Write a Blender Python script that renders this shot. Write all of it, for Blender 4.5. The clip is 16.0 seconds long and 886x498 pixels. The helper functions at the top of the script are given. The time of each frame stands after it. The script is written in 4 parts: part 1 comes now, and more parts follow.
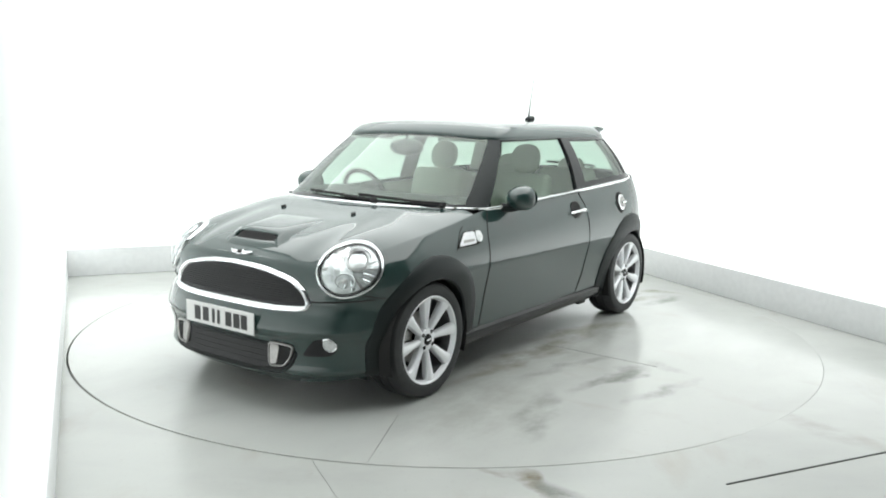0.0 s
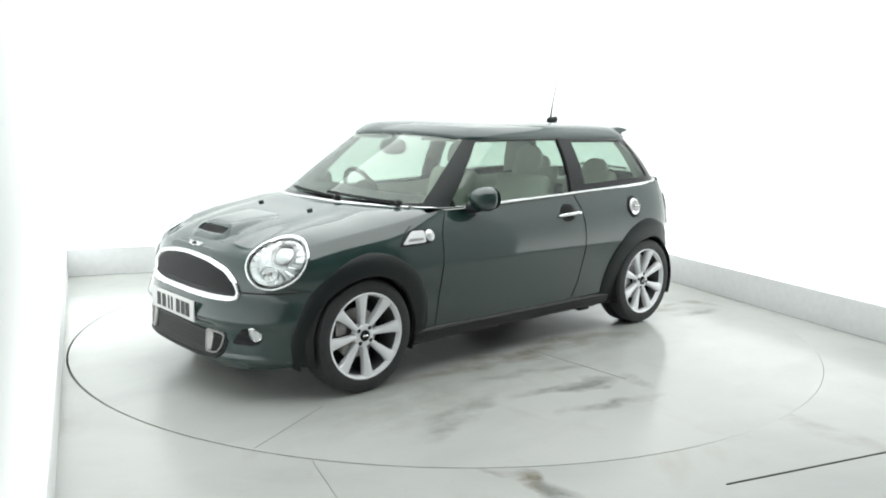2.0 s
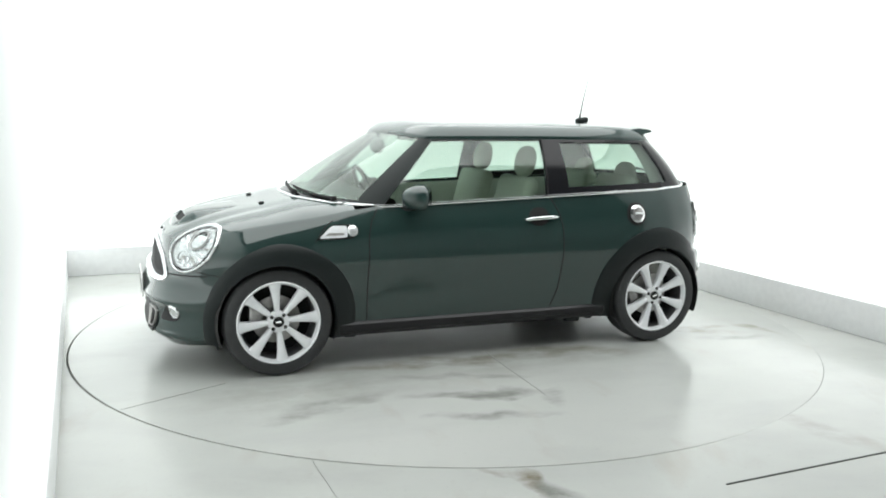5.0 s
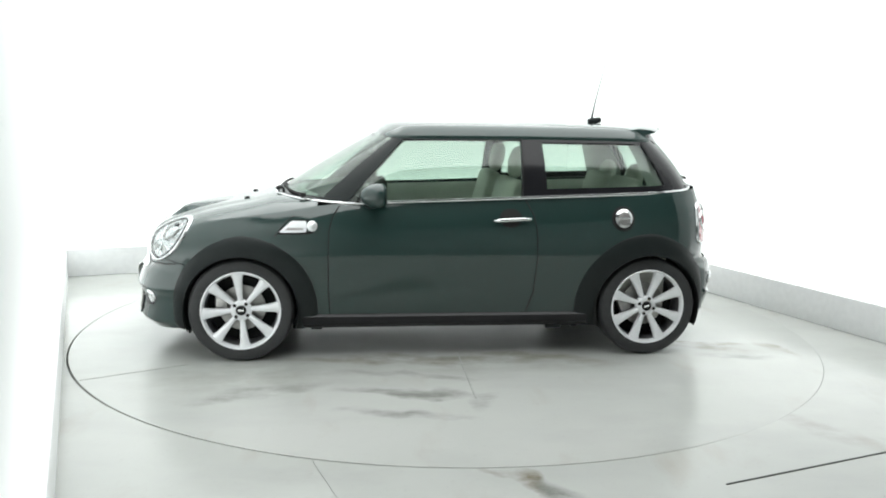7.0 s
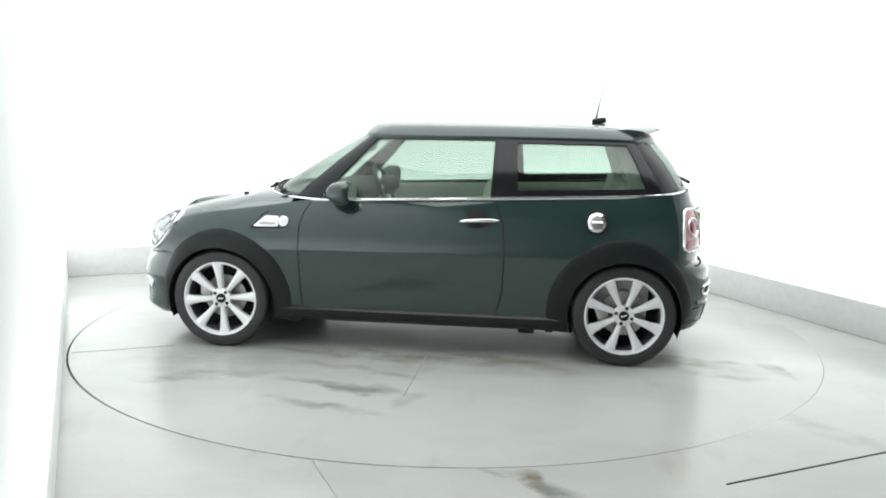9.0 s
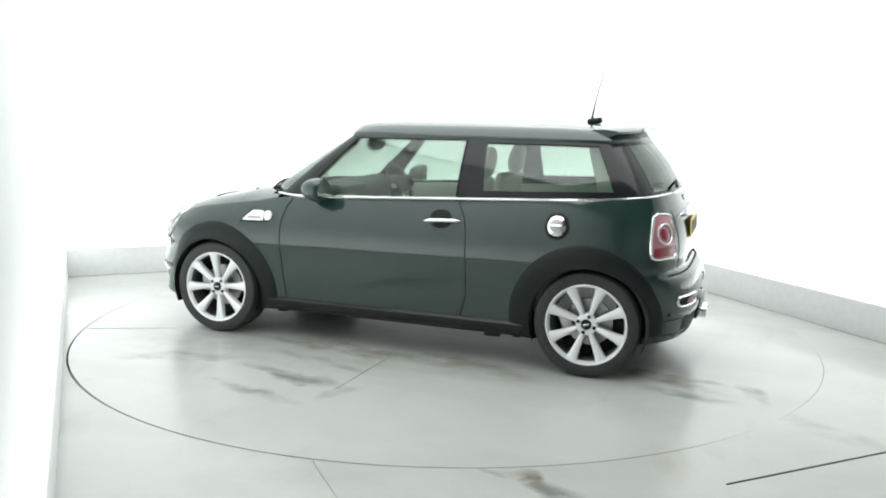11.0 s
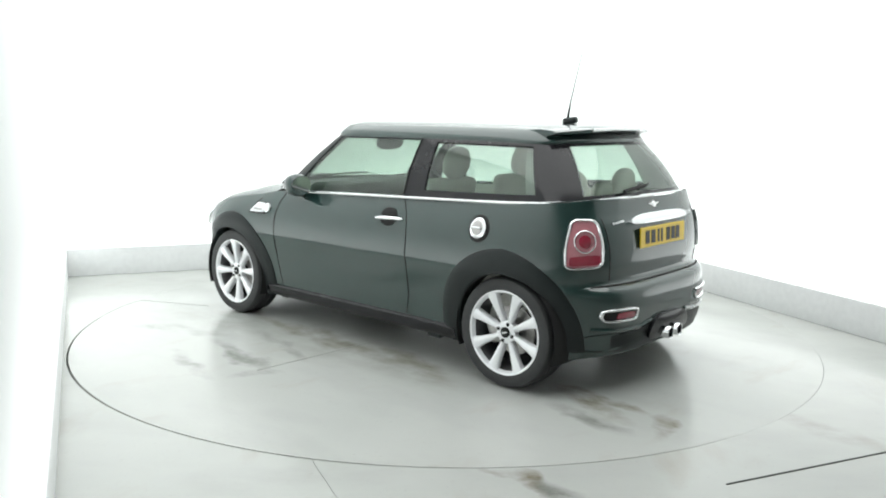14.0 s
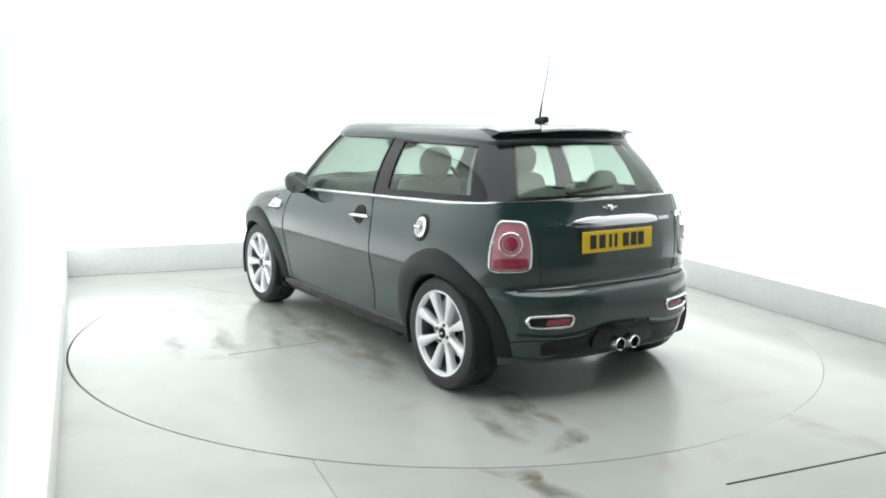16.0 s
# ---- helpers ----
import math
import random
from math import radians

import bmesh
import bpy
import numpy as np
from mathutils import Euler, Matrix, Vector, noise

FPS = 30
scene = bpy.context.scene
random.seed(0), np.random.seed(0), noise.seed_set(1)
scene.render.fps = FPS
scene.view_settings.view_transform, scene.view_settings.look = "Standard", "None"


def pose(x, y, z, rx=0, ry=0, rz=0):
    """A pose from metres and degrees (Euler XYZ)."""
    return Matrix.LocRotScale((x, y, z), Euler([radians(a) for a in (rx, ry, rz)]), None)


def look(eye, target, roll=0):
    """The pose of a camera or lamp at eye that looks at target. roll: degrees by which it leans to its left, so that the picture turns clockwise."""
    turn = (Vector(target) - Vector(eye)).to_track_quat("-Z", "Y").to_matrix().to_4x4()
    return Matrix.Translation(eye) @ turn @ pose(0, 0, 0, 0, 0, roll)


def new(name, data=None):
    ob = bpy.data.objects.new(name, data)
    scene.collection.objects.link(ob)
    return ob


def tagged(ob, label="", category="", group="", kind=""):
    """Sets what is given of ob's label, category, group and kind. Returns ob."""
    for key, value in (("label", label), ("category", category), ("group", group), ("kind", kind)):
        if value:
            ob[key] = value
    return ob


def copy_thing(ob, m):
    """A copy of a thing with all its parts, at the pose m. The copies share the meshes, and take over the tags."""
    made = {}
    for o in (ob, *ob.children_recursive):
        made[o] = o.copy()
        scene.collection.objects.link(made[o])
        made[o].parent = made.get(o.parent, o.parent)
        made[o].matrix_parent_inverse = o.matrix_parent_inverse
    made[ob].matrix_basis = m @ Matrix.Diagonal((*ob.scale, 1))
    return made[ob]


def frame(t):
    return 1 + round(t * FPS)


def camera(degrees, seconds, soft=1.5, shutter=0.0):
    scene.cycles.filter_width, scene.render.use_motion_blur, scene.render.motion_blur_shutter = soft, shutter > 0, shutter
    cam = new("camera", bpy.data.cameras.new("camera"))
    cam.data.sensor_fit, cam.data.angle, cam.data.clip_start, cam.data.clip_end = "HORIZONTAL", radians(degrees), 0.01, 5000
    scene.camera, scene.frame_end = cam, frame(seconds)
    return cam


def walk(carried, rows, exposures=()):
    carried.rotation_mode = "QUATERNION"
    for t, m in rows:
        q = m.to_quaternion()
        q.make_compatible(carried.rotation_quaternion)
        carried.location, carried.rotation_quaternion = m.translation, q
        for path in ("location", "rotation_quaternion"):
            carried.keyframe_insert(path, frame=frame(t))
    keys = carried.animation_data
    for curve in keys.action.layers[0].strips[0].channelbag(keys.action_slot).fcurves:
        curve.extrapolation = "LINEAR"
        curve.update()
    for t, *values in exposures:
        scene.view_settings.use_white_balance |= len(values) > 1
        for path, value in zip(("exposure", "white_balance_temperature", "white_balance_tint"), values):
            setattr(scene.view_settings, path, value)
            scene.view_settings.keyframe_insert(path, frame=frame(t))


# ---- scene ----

from mathutils.bvhtree import BVHTree

# ---- camera: on a fixed stand beside the bay ----
cam = camera(55.91, 16.0, soft=1.9)
EYE = Vector((0.0, -5.753, 1.460))
YAW, TILT, ROLL = radians(-0.291), radians(9.142), 1.008
AIM = Vector((math.sin(YAW) * math.cos(TILT), math.cos(YAW) * math.cos(TILT), -math.sin(TILT)))
VIEW = look(EYE, EYE + AIM, ROLL)
walk(cam, [(0, VIEW), (16, VIEW)], exposures=[(0, 0.0), (16, 0.0)])

# ---- light: glow added to the white walls round the bay, an unseen soft panel above it, unseen white hall behind ----
world = bpy.data.worlds.new("world")
world.use_nodes = True
world.node_tree.nodes["Background"].inputs[0].default_value = (0.9, 0.95, 1.0, 1)
world.node_tree.nodes["Background"].inputs[1].default_value = 0.15
scene.world = world
BAY = radians(23.8)
ROOM = Matrix.Rotation(BAY, 4, "Z")


def area_lamp(name, u, v, z, sx, sy, watts, target=None, colour=(0.975, 1.0, 0.99)):
    d = bpy.data.lights.new(name, "AREA")
    d.shape, d.size, d.size_y, d.energy, d.color = "RECTANGLE", sx, sy, watts, colour
    ob = new(name, d)
    eye = ROOM @ Vector((u, v, z))
    ob.matrix_world = look(eye, ROOM @ Vector(target)) if target else Matrix.Translation(eye) @ ROOM.to_3x3().to_4x4()
    return ob


area_lamp("ceiling_lamp", 0.04, -0.2, 3.32, 4.8, 5.7, 248)


# ---- materials ----
def mat(name, colour, rough=0.5, metal=0.0, coat=0.0, bump=0.0, scale=20.0, vary=0.0, spec=0.5, stretch=(1, 1, 1), fine=8.0, coat_ior=1.5, coat_rough=0.03):
    m = bpy.data.materials.new(name)
    m.use_nodes = True
    nt = m.node_tree
    b = nt.nodes["Principled BSDF"]
    b.inputs["Base Color"].default_value = (*colour, 1)
    b.inputs["Roughness"].default_value = rough
    b.inputs["Metallic"].default_value = metal
    b.inputs["Coat Weight"].default_value = coat
    b.inputs["Coat Roughness"].default_value = coat_rough
    b.inputs["Coat IOR"].default_value = coat_ior
    b.inputs["Specular IOR Level"].default_value = spec
    if vary or bump:
        tc = nt.nodes.new("ShaderNodeTexCoord")
        mp = nt.nodes.new("ShaderNodeMapping")
        mp.inputs["Scale"].default_value = stretch
        nt.links.new(tc.outputs["Object"], mp.inputs[0])
        n1 = nt.nodes.new("ShaderNodeTexNoise")
        n1.inputs["Scale"].default_value = scale
        n1.inputs["Detail"].default_value = 5
        nt.links.new(mp.outputs[0], n1.inputs["Vector"])
        n2 = nt.nodes.new("ShaderNodeTexNoise")
        n2.inputs["Scale"].default_value = scale * fine
        n2.inputs["Detail"].default_value = 3
        nt.links.new(mp.outputs[0], n2.inputs["Vector"])
        if vary:
            add = nt.nodes.new("ShaderNodeMath")
            add.operation = "ADD"
            nt.links.new(n1.outputs[0], add.inputs[0])
            nt.links.new(n2.outputs[0], add.inputs[1])
            mr = nt.nodes.new("ShaderNodeMapRange")
            mr.inputs[1].default_value, mr.inputs[2].default_value = 0.6, 1.4
            mr.inputs[3].default_value, mr.inputs[4].default_value = 1 - vary, 1 + vary
            nt.links.new(add.outputs[0], mr.inputs[0])
            mix = nt.nodes.new("ShaderNodeVectorMath")
            mix.operation = "SCALE"
            mix.inputs[0].default_value = colour
            nt.links.new(mr.outputs[0], mix.inputs["Scale"])
            nt.links.new(mix.outputs[0], b.inputs["Base Color"])
        if bump:
            bp = nt.nodes.new("ShaderNodeBump")
            bp.inputs["Strength"].default_value = bump
            bp.inputs["Distance"].default_value = 0.002
            nt.links.new(n2.outputs[0], bp.inputs["Height"])
            nt.links.new(bp.outputs[0], b.inputs["Normal"])
    return m


def glass(name, tint, rough=0.0, ior=1.5, gain=1.0):
    m = bpy.data.materials.new(name)
    m.use_nodes = True
    nt = m.node_tree
    nt.nodes.clear()
    out = nt.nodes.new("ShaderNodeOutputMaterial")
    tr = nt.nodes.new("ShaderNodeBsdfTransparent")
    tr.inputs[0].default_value = (*tint, 1)
    gl = nt.nodes.new("ShaderNodeBsdfGlossy")
    gl.inputs["Roughness"].default_value = rough
    lw = nt.nodes.new("ShaderNodeLayerWeight")
    lw.inputs[0].default_value = 0.5
    pw = nt.nodes.new("ShaderNodeMath")
    pw.operation = "POWER"
    pw.inputs[1].default_value = 5.2
    nt.links.new(lw.outputs["Facing"], pw.inputs[0])
    fr = nt.nodes.new("ShaderNodeMapRange")
    fr.inputs[3].default_value, fr.inputs[4].default_value = 0.055, 0.85
    nt.links.new(pw.outputs[0], fr.inputs[0])
    mx = nt.nodes.new("ShaderNodeMixShader")
    nt.links.new(fr.outputs[0], mx.inputs[0])
    nt.links.new(tr.outputs[0], mx.inputs[1])
    nt.links.new(gl.outputs[0], mx.inputs[2])
    nt.links.new(mx.outputs[0], out.inputs[0])
    return m


def floor_material(name, seed, spots=()):
    """Pale grey resin floor, glossy where wet, with brown and dark scuffs."""
    m = bpy.data.materials.new(name)
    m.use_nodes = True
    nt = m.node_tree
    b = nt.nodes["Principled BSDF"]
    tc = nt.nodes.new("ShaderNodeTexCoord")

    def tex(scale, detail, stretch=(1, 1, 1), off=0.0, rough=0.55):
        mp = nt.nodes.new("ShaderNodeMapping")
        mp.inputs["Scale"].default_value = stretch
        mp.inputs["Location"].default_value = (off + seed, off * 0.7, 0)
        nt.links.new(tc.outputs["Object"], mp.inputs[0])
        n = nt.nodes.new("ShaderNodeTexNoise")
        n.inputs["Scale"].default_value, n.inputs["Detail"].default_value = scale, detail
        n.inputs["Roughness"].default_value = rough
        nt.links.new(mp.outputs[0], n.inputs["Vector"])
        return n.outputs[0]

    def ramp(src, lo, hi, a, c):
        r = nt.nodes.new("ShaderNodeMapRange")
        for k, val in zip(range(1, 5), (lo, hi, a, c)):
            r.inputs[k].default_value = val
        nt.links.new(src, r.inputs[0])
        return r.outputs[0]

    def mixc(fac, a, c):
        mx = nt.nodes.new("ShaderNodeMix")
        mx.data_type = "RGBA"
        nt.links.new(fac, mx.inputs["Factor"])
        for sock, val in ((mx.inputs[6], a), (mx.inputs[7], c)):
            if isinstance(val, tuple):
                sock.default_value = (*val, 1)
            else:
                nt.links.new(val, sock)
        return mx.outputs[2]

    big = tex(0.7, 4)
    base = mixc(ramp(big, 0.35, 0.65, 0, 1), (0.415, 0.429, 0.408), (0.45, 0.46, 0.44))
    scuff = ramp(tex(1.1, 4, (1.0, 2.2, 1), 3.1, 0.5), 0.50, 0.85, 0, 0.4)
    base = mixc(scuff, base, (0.30, 0.31, 0.30))
    brown = ramp(tex(1.4, 5, (2.4, 0.9, 1), 9.4, 0.55), 0.58, 0.82, 0, 0.4)
    base = mixc(brown, base, (0.32, 0.28, 0.22))
    base = mixc(ramp(tex(38, 3, (1, 1.3, 1), 5.5, 0.6), 0.62, 0.80, 0, 0.25), base, (0.22, 0.22, 0.20))
    patchy = ramp(tex(3.6, 7, (1, 1.7, 1), 2.2, 0.66), 0.32, 0.66, 0, 1)
    # wandering outlines for the stains and grey patches
    wander = nt.nodes.new("ShaderNodeTexNoise")
    wander.inputs["Scale"].default_value, wander.inputs["Detail"].default_value = 3.4, 5
    nt.links.new(tc.outputs["Object"], wander.inputs["Vector"])
    shift = nt.nodes.new("ShaderNodeVectorMath")
    shift.operation = "MULTIPLY_ADD"
    shift.inputs[1].default_value, shift.inputs[2].default_value = (0.30, 0.30, 0), (-0.15, -0.15, 0)
    nt.links.new(wander.outputs["Color"], shift.inputs[0])
    place = nt.nodes.new("ShaderNodeVectorMath")
    nt.links.new(tc.outputs["Object"], place.inputs[0])
    nt.links.new(shift.outputs[0], place.inputs[1])
    wet = ramp(tex(1.6, 5, (1, 1.4, 1), 6.3, 0.6), 0.42, 0.62, 0.255, 0.16)
    for cx, cy, rx, ry, turn, strength, tone in spots:
        mp = nt.nodes.new("ShaderNodeMapping")
        mp.vector_type = "TEXTURE"
        mp.inputs["Location"].default_value = (cx, cy, 0)
        mp.inputs["Rotation"].default_value = (0, 0, radians(turn))
        mp.inputs["Scale"].default_value = (rx, ry, 1000)
        nt.links.new(place.outputs[0], mp.inputs[0])
        ln = nt.nodes.new("ShaderNodeVectorMath")
        ln.operation = "LENGTH"
        nt.links.new(mp.outputs[0], ln.inputs[0])
        mul = nt.nodes.new("ShaderNodeMath")
        mul.operation = "MULTIPLY"
        nt.links.new(ramp(ln.outputs["Value"], 1.2, 0.45, 0, strength), mul.inputs[0])
        nt.links.new(patchy, mul.inputs[1])
        base = mixc(mul.outputs[0], base, tone)
    nt.links.new(base, b.inputs["Base Color"])
    nt.links.new(wet, b.inputs["Roughness"])
    b.inputs["Specular IOR Level"].default_value = 0.42
    bp = nt.nodes.new("ShaderNodeBump")
    bp.inputs["Strength"].default_value, bp.inputs["Distance"].default_value = 0.06, 0.004
    nt.links.new(tex(5, 3), bp.inputs["Height"])
    nt.links.new(bp.outputs[0], b.inputs["Normal"])
    return m


PAINT = mat("green_paint", (0.0110, 0.0320, 0.0285), 0.45, 0.0, 1.0, vary=0.08, scale=1.5, fine=400, spec=0.12, coat_ior=1.68, coat_rough=0.055)
BLACK = mat("gloss_black", (0.012, 0.012, 0.014), 0.14, spec=0.32, vary=0.1, scale=8)
PLASTIC = mat("black_plastic", (0.010, 0.0140, 0.0140), 0.42, bump=0.25, scale=60, vary=0.12, spec=0.26)
RUBBER = mat("tyre_rubber", (0.029, 0.030, 0.031), 0.62, bump=0.2, scale=30, vary=0.2)
CHROME = mat("chrome", (0.82, 0.83, 0.84), 0.09, 1.0, vary=0.03, scale=12)
ALLOY = mat("silver_alloy", (0.84, 0.85, 0.87), 0.32, 0.2, 0.5, vary=0.05, scale=14)
STEEL = mat("brake_steel", (0.42, 0.41, 0.40), 0.38, 0.9, vary=0.25, scale=9)
# alloy barrel in dark grey: shade behind the spokes put into the colour
BARREL = mat("shaded_barrel", (0.13, 0.13, 0.135), 0.5, 0.6, vary=0.3, scale=11)
GAP = mat("panel_gap", (0.006, 0.006, 0.006), 0.8, vary=0.1, scale=10)
MESHM = mat("grille_black", (0.008, 0.008, 0.009), 0.6, vary=0.2, scale=30)
CREAM = mat("cream_leather", (0.62, 0.62, 0.56), 0.55, bump=0.3, scale=25, vary=0.07)
GREYLEA = mat("grey_fabric", (0.64, 0.65, 0.61), 0.8, bump=0.4, scale=40, vary=0.15)
DASH = mat("dark_dash", (0.035, 0.037, 0.038), 0.6, bump=0.3, scale=40, vary=0.1)
LINING = mat("pale_headlining", (0.50, 0.52, 0.49), 0.9, bump=0.2, scale=50, vary=0.06)
GLASS = glass("tinted_glass", (0.785, 0.848, 0.808))
LENS = glass("clear_lens", (0.93, 0.95, 0.95), 0.02)
REFLECT = mat("lamp_reflector", (0.76, 0.78, 0.78), 0.22, 0.6, vary=0.35, scale=16, bump=2.0, fine=3.0)
RED = mat("red_lens", (0.29, 0.022, 0.045), 0.12, 0.0, 1.0, vary=0.12, scale=40, bump=0.3)
PINK = mat("pale_red_lens", (0.50, 0.20, 0.23), 0.12, 0.0, 1.0, vary=0.12, scale=40, bump=0.3)
WHITEP = mat("white_plate", (0.62, 0.62, 0.61), 0.35, vary=0.03, scale=15)
YELLOWP = mat("yellow_plate", (0.78, 0.54, 0.014), 0.35, vary=0.03, scale=15)
INK = mat("plate_black", (0.012, 0.012, 0.012), 0.5, vary=0.1, scale=15)
WALLM = mat("glare_white_paint", (0.86, 0.875, 0.87), 0.75, bump=0.12, scale=3, vary=0.015, fine=30)
# white bay walls with an added glow, in place of light falling on them
GLOWWALL = mat("white_wall_added_glow", (0.80, 0.82, 0.815), 0.8, bump=0.1, scale=3, vary=0.01, fine=30)
GLOWWALL.node_tree.nodes["Principled BSDF"].inputs["Emission Color"].default_value = (0.955, 1.0, 0.99, 1)


def graded_glow(m, low, high):
    """The added glow is strongest near the wall's foot, less towards the top and towards the open end."""
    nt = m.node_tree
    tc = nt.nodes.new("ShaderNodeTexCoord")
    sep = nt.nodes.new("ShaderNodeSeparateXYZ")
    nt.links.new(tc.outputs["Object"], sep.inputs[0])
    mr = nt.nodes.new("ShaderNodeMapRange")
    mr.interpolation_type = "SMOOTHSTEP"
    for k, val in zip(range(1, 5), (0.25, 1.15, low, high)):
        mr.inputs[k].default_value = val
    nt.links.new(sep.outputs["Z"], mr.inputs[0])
    # fades along the wall to soften its edge as mirrored in the doors
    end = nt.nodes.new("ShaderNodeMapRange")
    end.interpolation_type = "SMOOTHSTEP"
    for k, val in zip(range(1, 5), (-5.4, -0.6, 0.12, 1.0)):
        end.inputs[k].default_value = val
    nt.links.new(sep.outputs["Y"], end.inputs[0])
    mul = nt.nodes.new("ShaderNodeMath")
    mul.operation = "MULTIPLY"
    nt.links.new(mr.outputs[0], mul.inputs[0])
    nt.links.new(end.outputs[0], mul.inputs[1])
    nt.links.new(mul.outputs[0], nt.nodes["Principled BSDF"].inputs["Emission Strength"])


graded_glow(GLOWWALL, 1.45, 0.28)
CEILM = mat("grey_ceiling_paint", (0.20, 0.21, 0.21), 0.8, bump=0.1, scale=3, vary=0.03)
SKIRTM = mat("grey_skirting_paint", (0.66, 0.672, 0.672), 0.45, bump=0.1, scale=2.5, vary=0.06)
HALLM = mat("hall_paint", (0.74, 0.76, 0.76), 0.8, bump=0.1, scale=2, vary=0.1)
BROWN, DIRT, MIDGREY = (0.15, 0.125, 0.082), (0.16, 0.168, 0.152), (0.27, 0.276, 0.25)
FLOORM = floor_material("resin_floor", 0.0, [
    (0.36, -2.58, 0.15, 0.06, -62, 1.0, BROWN), (0.47, -2.70, 0.14, 0.07, -50, 0.9, DIRT), (0.22, -2.50, 0.10, 0.03, -40, 0.7, BROWN),
    (1.82, -1.90, 0.34, 0.10, -58, 0.35, BROWN), (2.25, -2.10, 0.20, 0.06, -20, 0.3, BROWN), (-0.6, -2.6, 0.5, 0.12, 15, 0.2, MIDGREY)])
DISCM = floor_material("resin_turntable", 17.3, [
    # broad mid-grey patches, mostly along the car's left side
    (0.55, 1.00, 1.35, 0.34, 4, 0.34, MIDGREY), (1.35, 1.15, 0.55, 0.42, 30, 0.34, MIDGREY), (-0.35, 0.88, 0.75, 0.26, 170, 0.45, MIDGREY),
    (0.37, 0.86, 0.75, 0.10, -6, 0.6, BROWN), (-0.45, 0.85, 0.50, 0.11, 160, 0.55, BROWN),
    (-1.58, 0.71, 0.34, 0.085, 158, 1.0, BROWN), (-1.66, 0.62, 0.28, 0.05, 178, 0.9, BROWN), (-1.73, 0.93, 0.26, 0.07, 172, 0.8, DIRT), (-2.07, 0.74, 0.16, 0.06, 110, 0.8, BROWN),
    (0.38, 1.47, 0.40, 0.06, -10, 0.9, DIRT), (0.44, 1.77, 0.30, 0.06, -8, 0.75, DIRT), (0.32, 1.17, 0.34, 0.06, -10, 0.6, DIRT), (-0.02, 1.62, 0.14, 0.07, 60, 0.5, DIRT),
    (1.20, 1.42, 0.40, 0.08, 20, 0.55, DIRT), (0.22, 1.48, 0.12, 0.05, 15, 0.5, DIRT)])
JOINTM = mat("worn_joint_filler", (0.25, 0.257, 0.24), 0.6, vary=0.3, scale=6)
SEAMM = mat("floor_gap", (0.035, 0.038, 0.036), 0.7, vary=0.2, scale=6)


# ---- mesh helpers ----
def part(name, bm, material, parent=None, label="", smooth=35, at=None):
    me = bpy.data.meshes.new(name)
    bmesh.ops.recalc_face_normals(bm, faces=bm.faces[:])
    bm.to_mesh(me)
    bm.free()
    me.materials.append(material)
    if smooth:
        me.polygons.foreach_set("use_smooth", [True] * len(me.polygons))
        me.set_sharp_from_angle(angle=radians(smooth))
    ob = new(name, me)
    ob.parent = parent
    if at is not None:
        ob.matrix_basis = at
    if label:
        tagged(ob, label)
    return ob


def grid(rows, close_u=False, close_v=False, bm=None):
    bm = bm or bmesh.new()
    vs = [[bm.verts.new(p) for p in r] for r in rows]
    nu, nv = len(vs), len(vs[0])
    for i in range(nu if close_u else nu - 1):
        for j in range(nv if close_v else nv - 1):
            q = [vs[i][j], vs[(i + 1) % nu][j], vs[(i + 1) % nu][(j + 1) % nv], vs[i][(j + 1) % nv]]
            try:
                bm.faces.new(q)
            except ValueError:
                pass
    return bm


def box(sx, sy, sz, bevel=0.0, segs=2, at=None, bm=None):
    b2 = bmesh.new()
    bmesh.ops.create_cube(b2, size=1.0)
    bmesh.ops.scale(b2, vec=(sx, sy, sz), verts=b2.verts[:])
    if bevel:
        bmesh.ops.bevel(b2, geom=b2.edges[:], offset=bevel, segments=segs, profile=0.5, affect="EDGES")
    if at is not None:
        bmesh.ops.transform(b2, matrix=at, verts=b2.verts[:])
    if bm is None:
        return b2
    me = bpy.data.meshes.new("tmp")
    b2.to_mesh(me)
    b2.free()
    bm.from_mesh(me)
    bpy.data.meshes.remove(me)
    return bm


def revolve(profile, n=64, axis="Y", bm=None):
    """Turn (radius, along) pairs about an axis."""
    rows = []
    for i in range(n):
        a = 2 * math.pi * i / n
        c, s = math.cos(a), math.sin(a)
        rows.append([{"Y": (r * c, h, r * s), "X": (h, r * c, r * s), "Z": (r * c, r * s, h)}[axis] for r, h in profile])
    return grid(rows, close_u=True, bm=bm)


def tube(path, radius, n=8, closed=False, flat=1.0, bm=None):
    path = [Vector(p) for p in path]
    rows = []
    up = Vector((0, 0, 1))
    for i, p in enumerate(path):
        a = path[(i - 1) % len(path)] if closed or i else p
        b = path[(i + 1) % len(path)] if closed or i < len(path) - 1 else p
        t = (b - a).normalized()
        s = t.cross(up)
        s = s.normalized() if s.length > 0.05 else Vector((0, 1, 0))
        w = s.cross(t).normalized()
        r = radius[i] if isinstance(radius, list) else radius
        rows.append([p + s * (r * flat * math.cos(k * 2 * math.pi / n)) + w * (r * math.sin(k * 2 * math.pi / n)) for k in range(n)])
    bm = grid(rows, close_u=closed, close_v=True, bm=bm)
    if not closed:
        bm.verts.ensure_lookup_table()
        tot = len(rows) * n
        vs = bm.verts[len(bm.verts) - tot:]
        bm.faces.new(vs[:n])
        bm.faces.new(vs[-n:])
    return bm


def interp(x, xs, ys):
    return float(np.interp(x, xs, ys))


